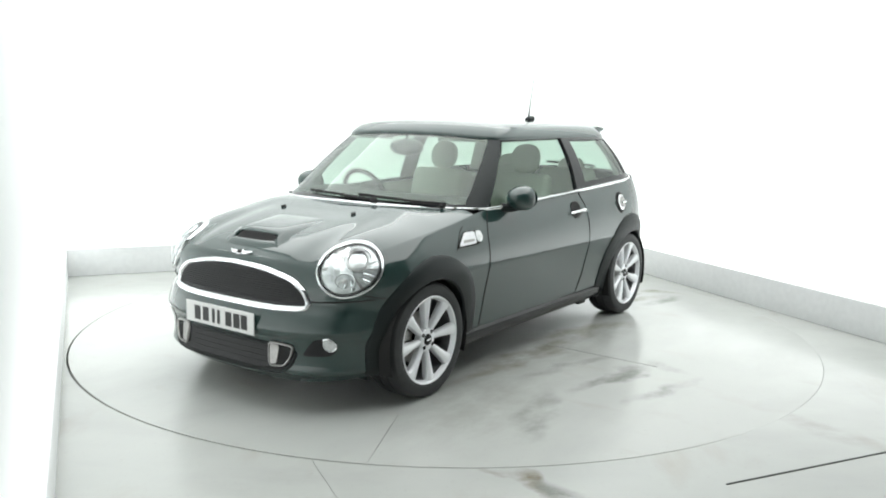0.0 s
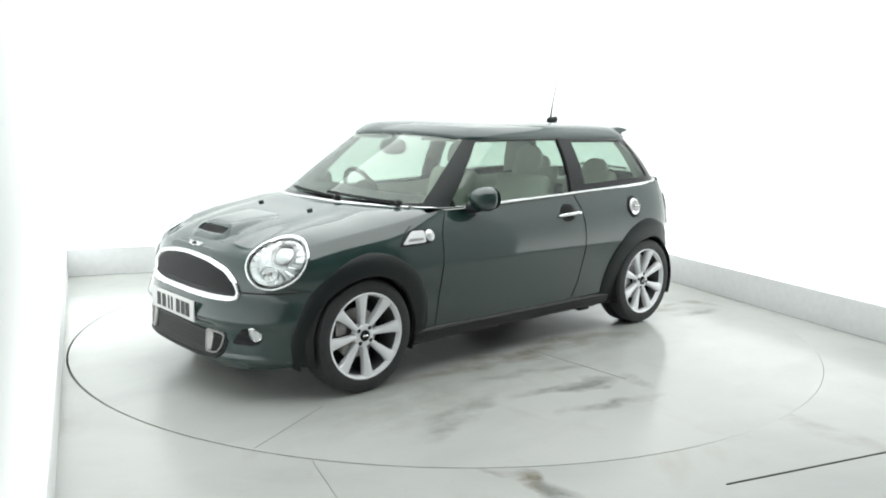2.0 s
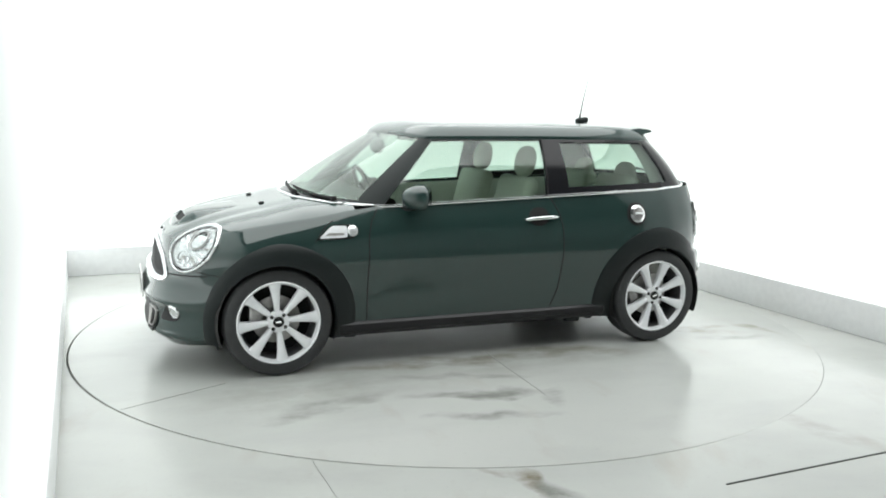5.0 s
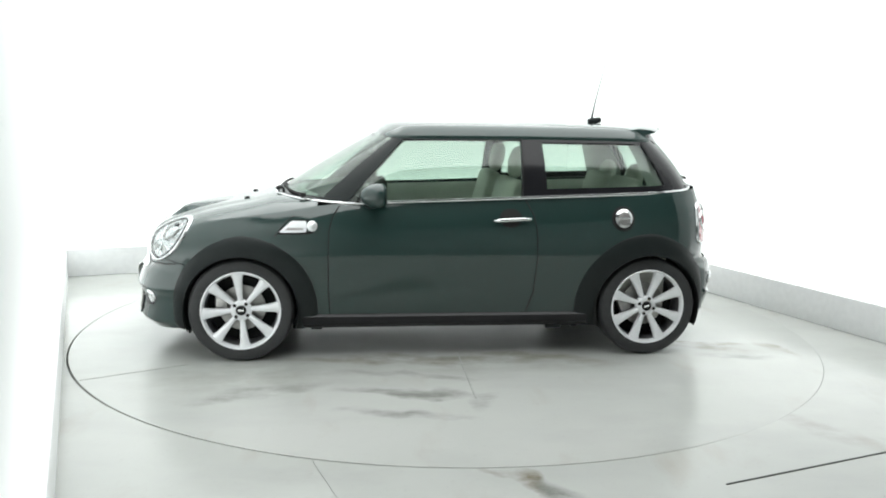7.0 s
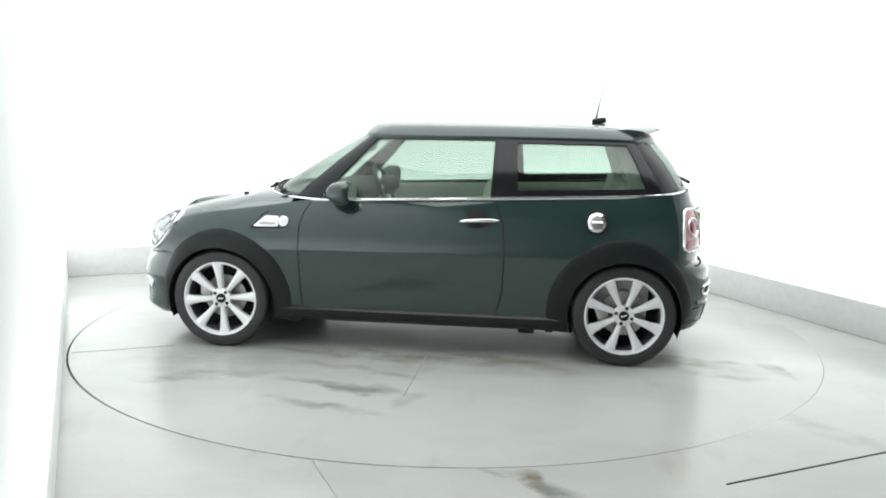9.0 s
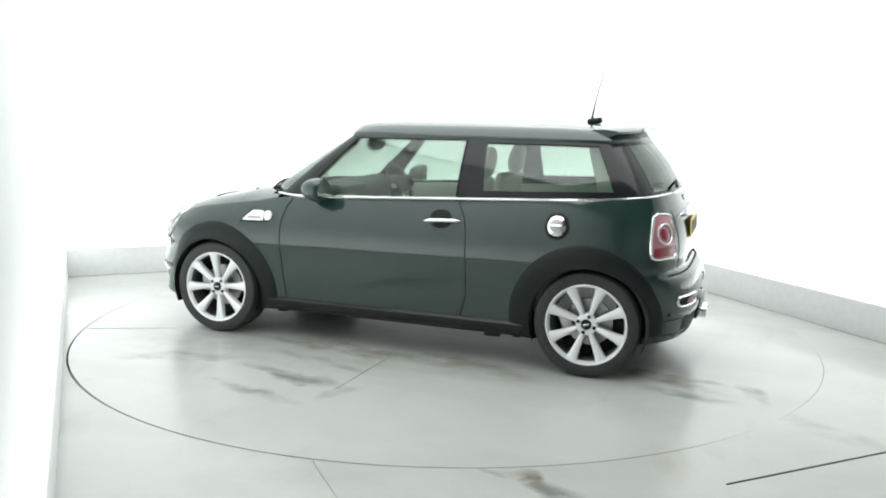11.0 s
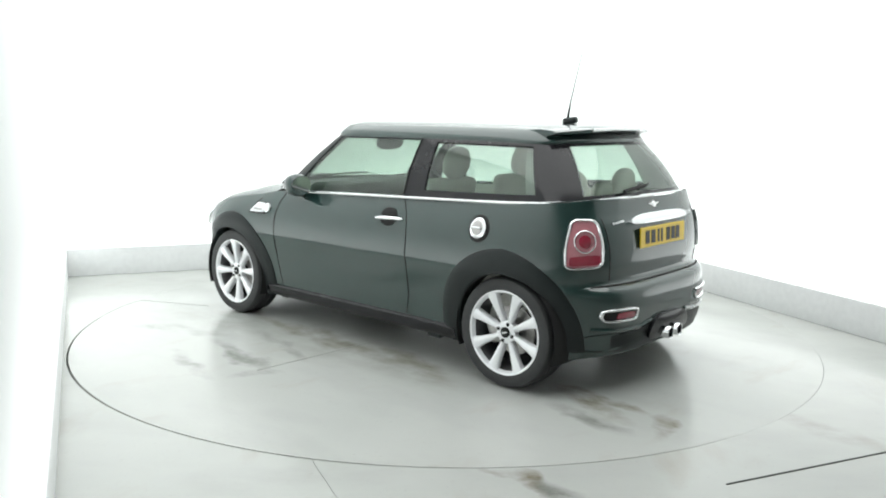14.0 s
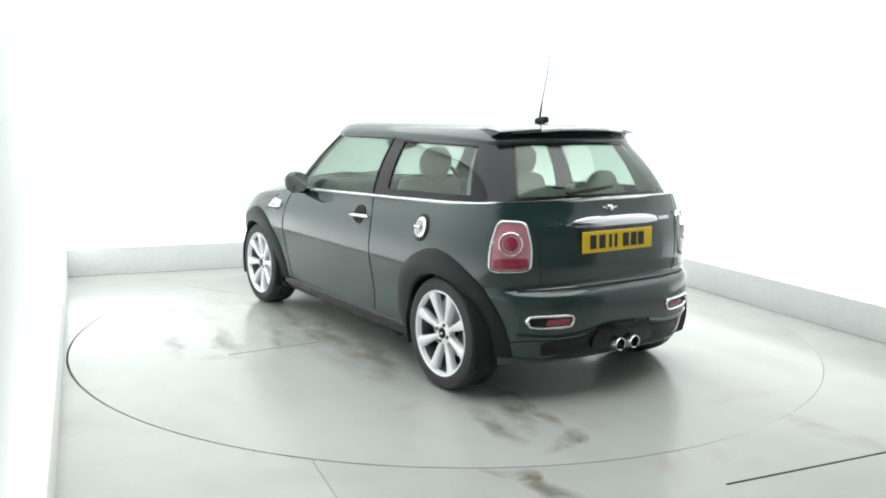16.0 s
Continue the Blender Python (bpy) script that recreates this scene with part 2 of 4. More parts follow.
def curve(pts, u):
    """Catmull-Rom through pts at parameter u."""
    n = len(pts)
    i = min(int(u), n - 2)
    f = u - i
    p = [Vector(pts[max(0, min(n - 1, i + k))]) for k in (-1, 0, 1, 2)]
    return 0.5 * (2 * p[1] + (p[2] - p[0]) * f + (2 * p[0] - 5 * p[1] + 4 * p[2] - p[3]) * f * f + (3 * p[1] - p[0] - 3 * p[2] + p[3]) * f ** 3)


def spline(xs, ys):
    """A smooth curve y(x) through rising xs."""
    def f(x):
        x = max(xs[0], min(xs[-1], x))
        i = max(0, min(len(xs) - 2, int(np.searchsorted(xs, x)) - 1))
        h = xs[i + 1] - xs[i]
        t = (x - xs[i]) / h

        def slope(k):
            a, b = max(0, k - 1), min(len(xs) - 1, k + 1)
            return (ys[b] - ys[a]) / (xs[b] - xs[a])
        return ((2 * t ** 3 - 3 * t * t + 1) * ys[i] + (t ** 3 - 2 * t * t + t) * h * slope(i)
                + (3 * t * t - 2 * t ** 3) * ys[i + 1] + (t ** 3 - t * t) * h * slope(i + 1))
    return f


# ---- the bay ----
def slab(name, u0, u1, v0, v1, z0, z1, material, label, category, bevel=0.0):
    bm = box(u1 - u0, v1 - v0, z1 - z0, bevel, 3, pose((u0 + u1) / 2, (v0 + v1) / 2, (z0 + z1) / 2))
    ob = part(name, bm, material)
    ob.matrix_basis = ROOM
    return tagged(ob, label, category, kind="structure")


UL, UR, VB, VF, HI = -2.50, 2.585, 2.64, -3.4, 3.4
RING = 2.449


# how far the floor's edge stands back from the disc, by angle: fitted to the camera's view of the ring
joint_width = spline([0, 20, 150, 165, 185, 205, 262, 278, 297, 305, 315, 325, 340, 350, 360], [-0.0057, -0.0057, -0.0057, -0.004, 0.002, 0.006, 0.0055, 0.0005, -0.001, -0.0057, -0.0056, -0.004, -0.0045, -0.0057, -0.0057])


def build_bay():
    rows = []
    n = 240
    for r in (RING + 0.003, RING + 0.4, RING + 2.0, RING + 9.0):
        rows.append([(r * math.cos(2 * math.pi * k / n), r * math.sin(2 * math.pi * k / n), 0) for k in range(n)])
    bm = grid(rows, close_v=True)
    edge = [v for v in bm.verts if abs(v.co.xy.length - RING - 0.003) < 0.001]
    for v in edge:
        v.co *= (RING + joint_width(math.degrees(math.atan2(v.co.y, v.co.x)) % 360)) / v.co.length
    ring = [e for e in bm.edges if all(v in edge for v in e.verts)]
    out = bmesh.ops.extrude_edge_only(bm, edges=ring)
    bmesh.ops.translate(bm, vec=(0, 0, -0.08), verts=[g for g in out["geom"] if isinstance(g, bmesh.types.BMVert)])
    tagged(part("floor", bm, FLOORM), "pale grey glossy resin floor with faint stains", "floor", kind="structure")
    bm = revolve([(0.01, -0.06), (RING + 0.3, -0.06)], 96, "Z")
    tagged(part("pit", bm, SEAMM), "dark pit under the turntable gap", "floor pit", kind="structure")
    slab("wall_back", UL - 0.2, UR + 0.2, VB, VB + 0.2, -0.1, HI, GLOWWALL, "white back wall with an added glow", "wall")
    slab("wall_left", UL - 0.2, UL, -5.4, VB, -0.1, HI, GLOWWALL, "white side wall with an added glow", "wall")
    slab("wall_left_end", UL - 0.2, UL, -6.6, -5.4, -0.1, HI, HALLM, "unseen white end of the side wall", "wall")
    slab("wall_right", UR, UR + 0.2, -2.1, VB, -0.1, HI, GLOWWALL, "white side wall with an added glow", "wall")
    # the glow stops at v -2.1, set by what the door should mirror
    slab("wall_right_end", UR, UR + 0.2, VF, -2.1, -0.1, HI, HALLM, "unseen white end of the side wall", "wall")
    # added out of view, grey so that the paintwork mirrors it dark
    slab("ceiling", -5.2, 5.2, -8.2, VB + 0.2, HI, HI + 0.2, CEILM, "unseen grey ceiling added over the bay", "ceiling")
    # unseen walls added to close the space, white for fill and reflections
    slab("wall_hall_front", -5.2, 5.2, -8.2, -8.0, -0.1, HI, HALLM, "unseen white wall added behind the bay", "wall")
    slab("wall_hall_left", -5.2, -5.0, -8.0, VF, -0.1, HI, HALLM, "unseen white wall added beside the bay", "wall")
    slab("wall_hall_right", 5.0, 5.2, -8.0, VF, -0.1, HI, HALLM, "unseen white wall added beside the bay", "wall")
    slab("wall_wing_left", -5.0, UL - 0.2, VF, VF + 0.2, -0.1, HI, HALLM, "unseen white return wall added beside the bay", "wall")
    slab("wall_wing_right", UR + 0.2, 5.0, VF, VF + 0.2, -0.1, HI, HALLM, "unseen white return wall added beside the bay", "wall")
    t, h = 0.03, 0.245
    slab("skirting_back", UL + t, UR - t, VB - t, VB - 0.001, 0, h, SKIRTM, "grey painted low kick board along the back wall", "skirting", 0.006)
    # same board as the others; its glare is put into a white colour
    slab("skirting_left", UL + 0.001, UL + t, -6.6, VB - 0.001, 0, h, WALLM, "low kick board along the side wall, glare painted in as white", "skirting", 0.006)
    slab("skirting_right", UR - t, UR - 0.001, VF, VB - 0.001, 0, h, SKIRTM, "grey painted low kick board along the side wall", "skirting", 0.006)
    slab("floor_seam", -1.4785, -1.4765, -2.60, -1.97, -0.01, 0.002, JOINTM, "faint grey seam across the resin floor", "floor joint")
    slab("floor_joint", 0.02, UR, -2.806, -2.798, -0.01, 0.003, SEAMM, "thin dark joint across the resin floor", "floor joint")


build_bay()


TABLE_SEAMS = [((1.62, 0.88), (2.15, 1.14), 0.002), ((0.02, 0.73), (0.04, 1.58), 0.007)]


def build_turntable():
    ob = part("turntable", revolve([(0.002, 0.0), (1.2, 0.0), (RING - 0.0064, 0.0), (RING - 0.006, -0.0006), (RING - 0.006, -0.05)], 180, "Z"), DISCM)
    for (x0, y0), (x1, y1), w in TABLE_SEAMS:
        c, d = Vector(((x0 + x1) / 2, (y0 + y1) / 2, 0)), Vector((x1 - x0, y1 - y0, 0))
        part("seam", box(d.length, w, 0.004), JOINTM, ob, "thin grey seam", at=pose(c.x, c.y, 0.0, 0, 0, math.degrees(math.atan2(d.y, d.x))))
    return tagged(ob, "round pale grey turntable disc set flush in floor", "turntable")


turntable = build_turntable()

# ---- the car: forward +x, left +y, base on the disc between the axles ----
AXLE, HUB_Z, WHEEL_R = 1.2335, 0.307, 0.307
car = tagged(new("car"), "dark green three-door hatchback with black arches and silver alloy wheels", "car")

XF, XR, HALF = 1.922, -1.79, 0.828
X0, X1 = 1.10, -0.95
hood_c = spline([0.60, 1.06, 1.2, 1.4, 1.585, 1.735, 1.808, 1.857], [0.985, 0.955, 0.925, 0.888, 0.843, 0.785, 0.738, 0.70])
side_top = spline([-1.70, -1.40, -1.0, -0.44, 0.33, 0.60, 0.80, 1.0, 1.25, 1.5, 1.7], [1.03, 1.012, 0.998, 0.978, 0.950, 0.940, 0.918, 0.885, 0.852, 0.812, 0.765])
front_d = spline([0.14, 0.18, 0.215, 0.25, 0.33, 0.375, 0.40, 0.42, 0.46, 0.505, 0.53, 0.55, 0.62, 0.70, 0.745, 0.80], [0.10, 0.055, 0.012, 0.018, 0.028, 0.022, 0.003, -0.004, 0.009, 0.030, 0.054, 0.068, 0.077, 0.096, 0.120, 0.20])
side_d = spline([0.14, 0.19, 0.25, 0.35, 0.50, 0.60, 0.632, 0.66], [0.13, 0.100, 0.080, 0.058, 0.028, 0.007, 0.0005, 0.001])
rear_d = spline([0.14, 0.20, 0.30, 0.45, 0.54, 0.575, 0.60, 0.63, 0.70, 0.80, 0.90, 0.96, 1.04], [0.09, 0.05, 0.014, 0.0, 0.004, 0.022, 0.070, 0.074, 0.066, 0.072, 0.095, 0.125, 0.155])


def plan(k, n, front):
    """A point of the body's widest outline and its outward normal."""
    a = k / n * math.pi / 2
    if front:
        e = 3.1
        ax = XF - X0
        x, y = X0 + ax * math.cos(a) ** (2 / e), HALF * math.sin(a) ** (2 / e)
        nx, ny = (max(x - X0, 0) / ax) ** (e - 1) / ax, (y / HALF) ** (e - 1) / HALF
    else:
        e = 3.7
        ax = X1 - XR
        x, y = X1 - ax * math.cos(a) ** (2 / e), HALF * math.sin(a) ** (2 / e)
        nx, ny = -(max(X1 - x, 0) / ax) ** (e - 1) / ax, (y / HALF) ** (e - 1) / HALF
    l = math.hypot(nx, ny)
    return x, y, nx / l, ny / l


def outline():
    pts = [plan(k, 44, True) for k in range(44)]
    n = 92
    pts += [(X0 + (X1 - X0) * k / n, HALF, 0.0, 1.0) for k in range(n)]
    pts += [plan(k, 40, False) for k in range(40, -1, -1)]
    return pts


def section(x, y, nx, ny):
    """The skin from the sill up, at one place of the outline, then over the bonnet to the middle."""
    w = nx * nx
    zb = 0.185 * (1 - w) + (0.15 if nx > 0 else 0.22) * w
    zt = side_top(x)
    if nx > 0:
        zt = zt * (1 - w) + 0.745 * w
    elif nx < 0:
        zt = zt * (1 - w) + 1.035 * w
    rows = []
    m = 60
    for j in range(m + 1):
        z = zb + (zt - zb) * j / m
        ds = side_d(z) if z < 0.66 else 0.001 + 0.078 * ((z - 0.66) / (zt - 0.66)) ** 1.9
        df = front_d(z) if nx > 0 else rear_d(z)
        f = w + (max(nx, 0) - w) * min(max((0.54 - z) / 0.06, 0), 1) if nx > 0 else w
        d = ds * (1 - f) + df * f
        rows.append(Vector((x - nx * d, max(0.0, y - ny * d), z)))
    return rows


SECTIONS = [section(*q) for q in outline()]


def body_shell():
    bm = grid([[Vector((p.x, -p.y, p.z)) for p in r] for r in SECTIONS[:0:-1]] + SECTIONS)
    # bonnet: chords across the car between the two upper edges
    rows = []
    for r in SECTIONS:
        e = r[-1]
        if e.x < 0.78:
            break
        hc = max(hood_c(e.x), e.z + 0.001)
        line = []
        for k in range(-26, 27):
            f = math.sin(k / 26 * math.pi / 2)
            y = e.y * f
            groove = 0.014 * math.exp(-((abs(y) - 0.43) / 0.07) ** 2) * max(0.0, min(1.0, (e.x - 1.05) / 0.5)) * max(0.0, min(1.0, (1.84 - e.x) / 0.1))
            line.append(Vector((e.x, y, e.z + (hc - e.z) * (1 - abs(f) ** 5.5) - groove)))
        rows.append(line)
    grid(rows[1:], bm=bm)
    bmesh.ops.remove_doubles(bm, verts=bm.verts[:], dist=0.0015)
    bmesh.ops.recalc_face_normals(bm, faces=bm.faces[:])
    return bm


FULL = body_shell()
SKIN = BVHTree.FromBMesh(FULL)


def hit(kind, a, b, off=0.0, side=1):
    """A point of the skin: kind side (x, z), front or rear (y, z), top (x, y), moved out by off."""
    if isinstance(kind, tuple):
        cx, cy, cz, phi, lean = kind
        d = Vector((-math.cos(radians(phi)), -math.sin(radians(phi)), -math.sin(radians(lean)))).normalized()
        across = Vector((-math.sin(radians(phi)), math.cos(radians(phi)), 0))
        if phi > 90:
            across = -across
        o = Vector((cx, cy, cz)) + across * a + Vector((0, 0, b)) - d
        loc, nrm, _, _ = SKIN.ray_cast(o, d)
        if loc is None:
            loc, nrm, _, _ = SKIN.find_nearest(o + d)
        if nrm.dot(d) > 0:
            nrm = -nrm
        loc = loc + nrm * off
        return Vector((loc.x, loc.y * side, loc.z))
    o, d = {"side": ((a, 2.0 * side, b), (0, -side, 0)), "front": ((3.0, a, b), (-1, 0, 0)),
            "rear": ((-3.0, a, b), (1, 0, 0)), "top": ((a, b, 3.0), (0, 0, -1))}[kind]
    loc, nrm, _, _ = SKIN.ray_cast(Vector(o), Vector(d))
    if loc is None:
        near = {"side": (a, 0.8 * side, b), "front": (1.75, a, b), "rear": (-1.7, a, b), "top": (a, b, 0.8)}[kind]
        loc, nrm, _, _ = SKIN.find_nearest(Vector(near))
    if nrm.dot(Vector(d)) > 0:
        nrm = -nrm
    return loc + nrm * off


def superell(ca, cb, ra, rb, n=2.0, rot=0.0, k=48):
    pts = []
    for i in range(k):
        t = 2 * math.pi * i / k
        c, s = math.cos(t), math.sin(t)
        x, y = ra * math.copysign(abs(c) ** (2 / n), c), rb * math.copysign(abs(s) ** (2 / n), s)
        pts.append((ca + x * math.cos(rot) - y * math.sin(rot), cb + x * math.sin(rot) + y * math.cos(rot)))
    return pts


def rounded(poly, cut=0.25, times=3):
    """Corner cutting: a smooth closed outline from a few corners."""
    for _ in range(times):
        q = []
        for i, p in enumerate(poly):
            r = poly[(i + 1) % len(poly)]
            q += [(p[0] + (r[0] - p[0]) * cut, p[1] + (r[1] - p[1]) * cut), (r[0] - (r[0] - p[0]) * cut, r[1] - (r[1] - p[1]) * cut)]
        poly = q
    return poly


def shrunk(poly, d):
    """The outline moved inwards by d."""
    n = len(poly)
    area = sum(poly[i][0] * poly[(i + 1) % n][1] - poly[(i + 1) % n][0] * poly[i][1] for i in range(n))
    s = 1 if area > 0 else -1
    out = []
    for i in range(n):
        a, b = poly[i - 1], poly[(i + 1) % n]
        tx, ty = b[0] - a[0], b[1] - a[1]
        l = math.hypot(tx, ty) or 1
        out.append((poly[i][0] - s * ty / l * d, poly[i][1] + s * tx / l * d))
    return out


def pad(kind, poly, off, side=1, dome=0.0, sink=0.03, rings=5):
    """A panel that follows the skin inside an outline, with a rim that goes in."""
    ca, cb = sum(p[0] for p in poly) / len(poly), sum(p[1] for p in poly) / len(poly)
    rows = [[hit(kind, a, b, -sink, side) for a, b in poly]]
    for k in range(rings, 0, -1):
        f = k / rings
        rows.append([hit(kind, ca + (a - ca) * f, cb + (b - cb) * f, off + dome * (1 - f * f), side) for a, b in poly])
    bm = grid(rows, close_v=True)
    bm.verts.ensure_lookup_table()
    mid = bm.verts.new(hit(kind, ca, cb, off + dome, side))
    last = bm.verts[len(rows) * len(poly) - len(poly):len(rows) * len(poly)]
    for i in range(len(poly)):
        bm.faces.new([last[i], last[(i + 1) % len(poly)], mid])
    return bm


def bezel(kind, poly, width, off, side=1, sink=0.02, high=0.008):
    """A raised rim along an outline on the skin."""
    prof = [(0.0, -sink), (0.0, off), (0.25, off + high * 0.8), (0.5, off + high), (0.75, off + high * 0.8), (1.0, off), (1.0, -sink)]
    rows = [[hit(kind, a, b, o, side) for a, b in shrunk(poly, f * width)] for f, o in prof]
    return grid(rows, close_v=True)


def line(kind, pts, r=0.003, off=0.0, side=1, closed=False, n=6, step=0.03):
    dense = []
    m = len(pts)
    for i in range(m if closed else m - 1):
        a, b = pts[i], pts[(i + 1) % m]
        c = max(1, int(math.hypot(b[0] - a[0], b[1] - a[1]) / step))
        dense += [(a[0] + (b[0] - a[0]) * k / c, a[1] + (b[1] - a[1]) * k / c) for k in range(c)]
    if not closed:
        dense.append(pts[-1])
    return tube([hit(kind, a, b, off, side) for a, b in dense], r, n, closed)


# ---- body panels, cut from the skin ----
ARCH_R = 0.329


def cut_panels():
    bm = FULL
    bm.verts.ensure_lookup_table()
    doomed = []
    for f in bm.faces:
        c = f.calc_center_median()
        for ax in (AXLE, -AXLE):
            if abs(c.y) > 0.45 and math.hypot(c.x - ax, c.z - HUB_Z) < ARCH_R and abs(f.normal.x) < 0.9:
                doomed.append(f)
    bmesh.ops.delete(bm, geom=doomed, context="FACES")
    for v in bm.verts:
        if v.is_boundary and abs(v.co.y) > 0.45:
            for ax in (AXLE, -AXLE):
                dx, dz = v.co.x - ax, v.co.z - HUB_Z
                r = math.hypot(dx, dz)
                if 0.25 < r < ARCH_R + 0.03 and v.co.z > 0.22:
                    v.co.x, v.co.z = ax + dx * ARCH_R / r, HUB_Z + dz * ARCH_R / r

    def which(c):
        y = abs(c.y)
        if c.x > 0.75 and c.z > 0.80 - 0.10 * max(0, c.x - 1.5) and (y < 0.66 or c.z > 0.87):
            return "bonnet"
        if c.x > 1.25 and c.z < 0.545 + 0.06 * y:
            return "front_bumper"
        if c.x < -1.25 and c.z < 0.60:
            return "rear_bumper"
        if c.x < -1.45 and y < 0.64:
            return "tailgate"
        s = "L" if c.y > 0 else "R"
        if -0.465 < c.x < 0.72:
            return "door" + s
        return ("front_wing" if c.x > 0 else "rear_wing") + s

    groups = {}
    for f in bm.faces:
        groups.setdefault(which(f.calc_center_median()), []).append(f)
    bm.verts.index_update()
    bm.normal_update()
    vn = [v.normal.copy() for v in bm.verts]
    for key, faces in groups.items():
        ids = {}
        verts, polys = [], []
        for f in faces:
            row = []
            for v in f.verts:
                if v.index not in ids:
                    ids[v.index] = len(verts)
                    verts.append(v.co.copy())
                row.append(ids[v.index])
            polys.append(row)
        name = key[:-1] if key[-1] in "LR" else key
        me = bpy.data.meshes.new(name)
        me.from_pydata(verts, [], polys)
        me.materials.append(PAINT)
        me.polygons.foreach_set("use_smooth", [True] * len(polys))
        me.normals_split_custom_set_from_vertices([vn[i] for i in ids])
        ob = new(name, me)
        ob.parent = car
    bm.free()


cut_panels()


def underbody():
    bm = box(3.2, 1.30, 0.10, 0.03, 2, pose(0.03, 0, 0.235))
    part("floor_pan", bm, PLASTIC, car)
    for x, y, w in ((-0.66, 0.70, 0.10), (-0.80, 0.66, 0.05), (0.80, 0.66, 0.07)):
        for s in (1, -1):
            part("jacking_point", box(w, 0.05, 0.05, 0.008, 2, pose(x, s * y, 0.185)), PLASTIC, car)
    for s in (1, -1):
        part("air_deflector", box(0.012, 0.12, 0.05, 0.004, 1, pose(1.555, s * 0.60, 0.165, 0, 8, 0)), PLASTIC, car, "small black flap ahead of the wheel")
    part("exhaust_box", box(0.26, 0.62, 0.12, 0.04, 3, pose(-1.52, 0, 0.27)), STEEL, car, "dull steel exhaust box")
    for ax in (AXLE, -AXLE):
        for s in (1, -1):
            prof = [(ARCH_R + 0.002, 0.80), (ARCH_R + 0.012, 0.74), (ARCH_R + 0.012, 0.50), (0.05, 0.48)]
            rows = []
            for i in range(33):
                a = radians(-22 + 224 * i / 32)
                rows.append([(ax + r * math.cos(a), s * h, HUB_Z + r * math.sin(a)) for r, h in prof])
            part("arch_liner", grid(rows), GAP, car)


underbody()


def cladding():
    for s in (1, -1):
        for ax, top, back in ((AXLE, 0.120, 0), (-AXLE, 0.135, 0)):
            rows = []
            for i in range(57):
                a = -24 + 228 * i / 56
                t = radians(a)
                ahead = max(0.0, math.cos(t) * (1 if ax > 0 else -1))
                wid = top * (1.0 - 0.38 * ahead)
                row = []
                for f, off in ((0.0, -0.05), (0.0, 0.008), (0.06, 0.017), (0.3, 0.018), (0.6, 0.015), (0.92, 0.010), (1.0, 0.004), (1.0, -0.01)):
                    r = ARCH_R - 0.006 + wid * f
                    x, z = ax + r * math.cos(t), HUB_Z + r * math.sin(t)
                    row.append(hit("side", x, max(z, 0.25 if ax < 0 and x < ax else 0.19), off, s))
                rows.append(row)
            part("wheel_arch_trim", grid(rows), PLASTIC, car, "matt black plastic arch trim")
        rows = []
        for i in range(49):
            x = 0.88 - 1.74 * i / 48
            rows.append([hit("side", x, z, o, s) for z, o in ((0.187, -0.03), (0.187, 0.006), (0.20, 0.016), (0.235, 0.022), (0.262, 0.018), (0.272, 0.006), (0.276, -0.01))])
        part("sill_trim", grid(rows), BLACK, car, "satin black plastic sill trim")


cladding()


# ---- cabin: glass, pillars and roof ----
LOW = [(1.055, 0, 0.962), (1.035, 0.25, 0.960), (0.95, 0.50, 0.954), (0.78, 0.675, 0.946), (0.60, 0.742, 0.942), (0.33, 0.752, 0.952), (-0.44, 0.752, 0.980),
       (-1.0, 0.742, 1.0), (-1.33, 0.712, 1.013), (-1.50, 0.62, 1.025), (-1.60, 0.38, 1.035), (-1.635, 0, 1.04)]
TOP = [(0.40, 0, 1.352), (0.395, 0.2, 1.350), (0.375, 0.40, 1.343), (0.325, 0.54, 1.334), (0.25, 0.583, 1.332), (0.05, 0.598, 1.333), (-0.45, 0.595, 1.335),
       (-0.95, 0.575, 1.332), (-1.19, 0.545, 1.328), (-1.30, 0.47, 1.328), (-1.39, 0.28, 1.335), (-1.42, 0, 1.338)]


def house(u, v, side=1, inset=0.0):
    """A point of the cabin's outer surface: u round it from the windscreen, v from belt to roof."""
    a, b = curve(LOW, u), curve(TOP, u)
    p = a.lerp(b, v)
    du = curve(LOW, min(u + 0.02, 11)) - curve(LOW, max(u - 0.02, 0))
    n = Vector((-du.y, du.x, 0))
    n = -n.normalized() if n.length else Vector((1, 0, 0))
    if u < 0.02:
        n = Vector((1, 0, 0))
    if n.dot(Vector((p.x + 0.35, p.y, 0))) < 0:
        n = -n
    bulge = 0.020 * math.sin(math.pi * v)
    p = p + n * (bulge - inset)
    if p.y < 0:
        p.y = 0
    return Vector((p.x, p.y * side, p.z))


def pane(name, u0, u1, v0, v1, material, label="", inset=0.0, sides=(1, -1), thick=0.005, round_by=0.0):
    for s in sides:
        us = [u0 + (u1 - u0) * i / 14 for i in range(15)]
        front = [[house(u, v0 + (v1 - v0) * j / 8, s, inset) for j in range(9)] for u in us]
        bm = grid(front)
        bmesh.ops.recalc_face_normals(bm, faces=bm.faces[:])
        bmesh.ops.solidify(bm, geom=bm.faces[:], thickness=thick)
        yield part(name, bm, material, car, label)


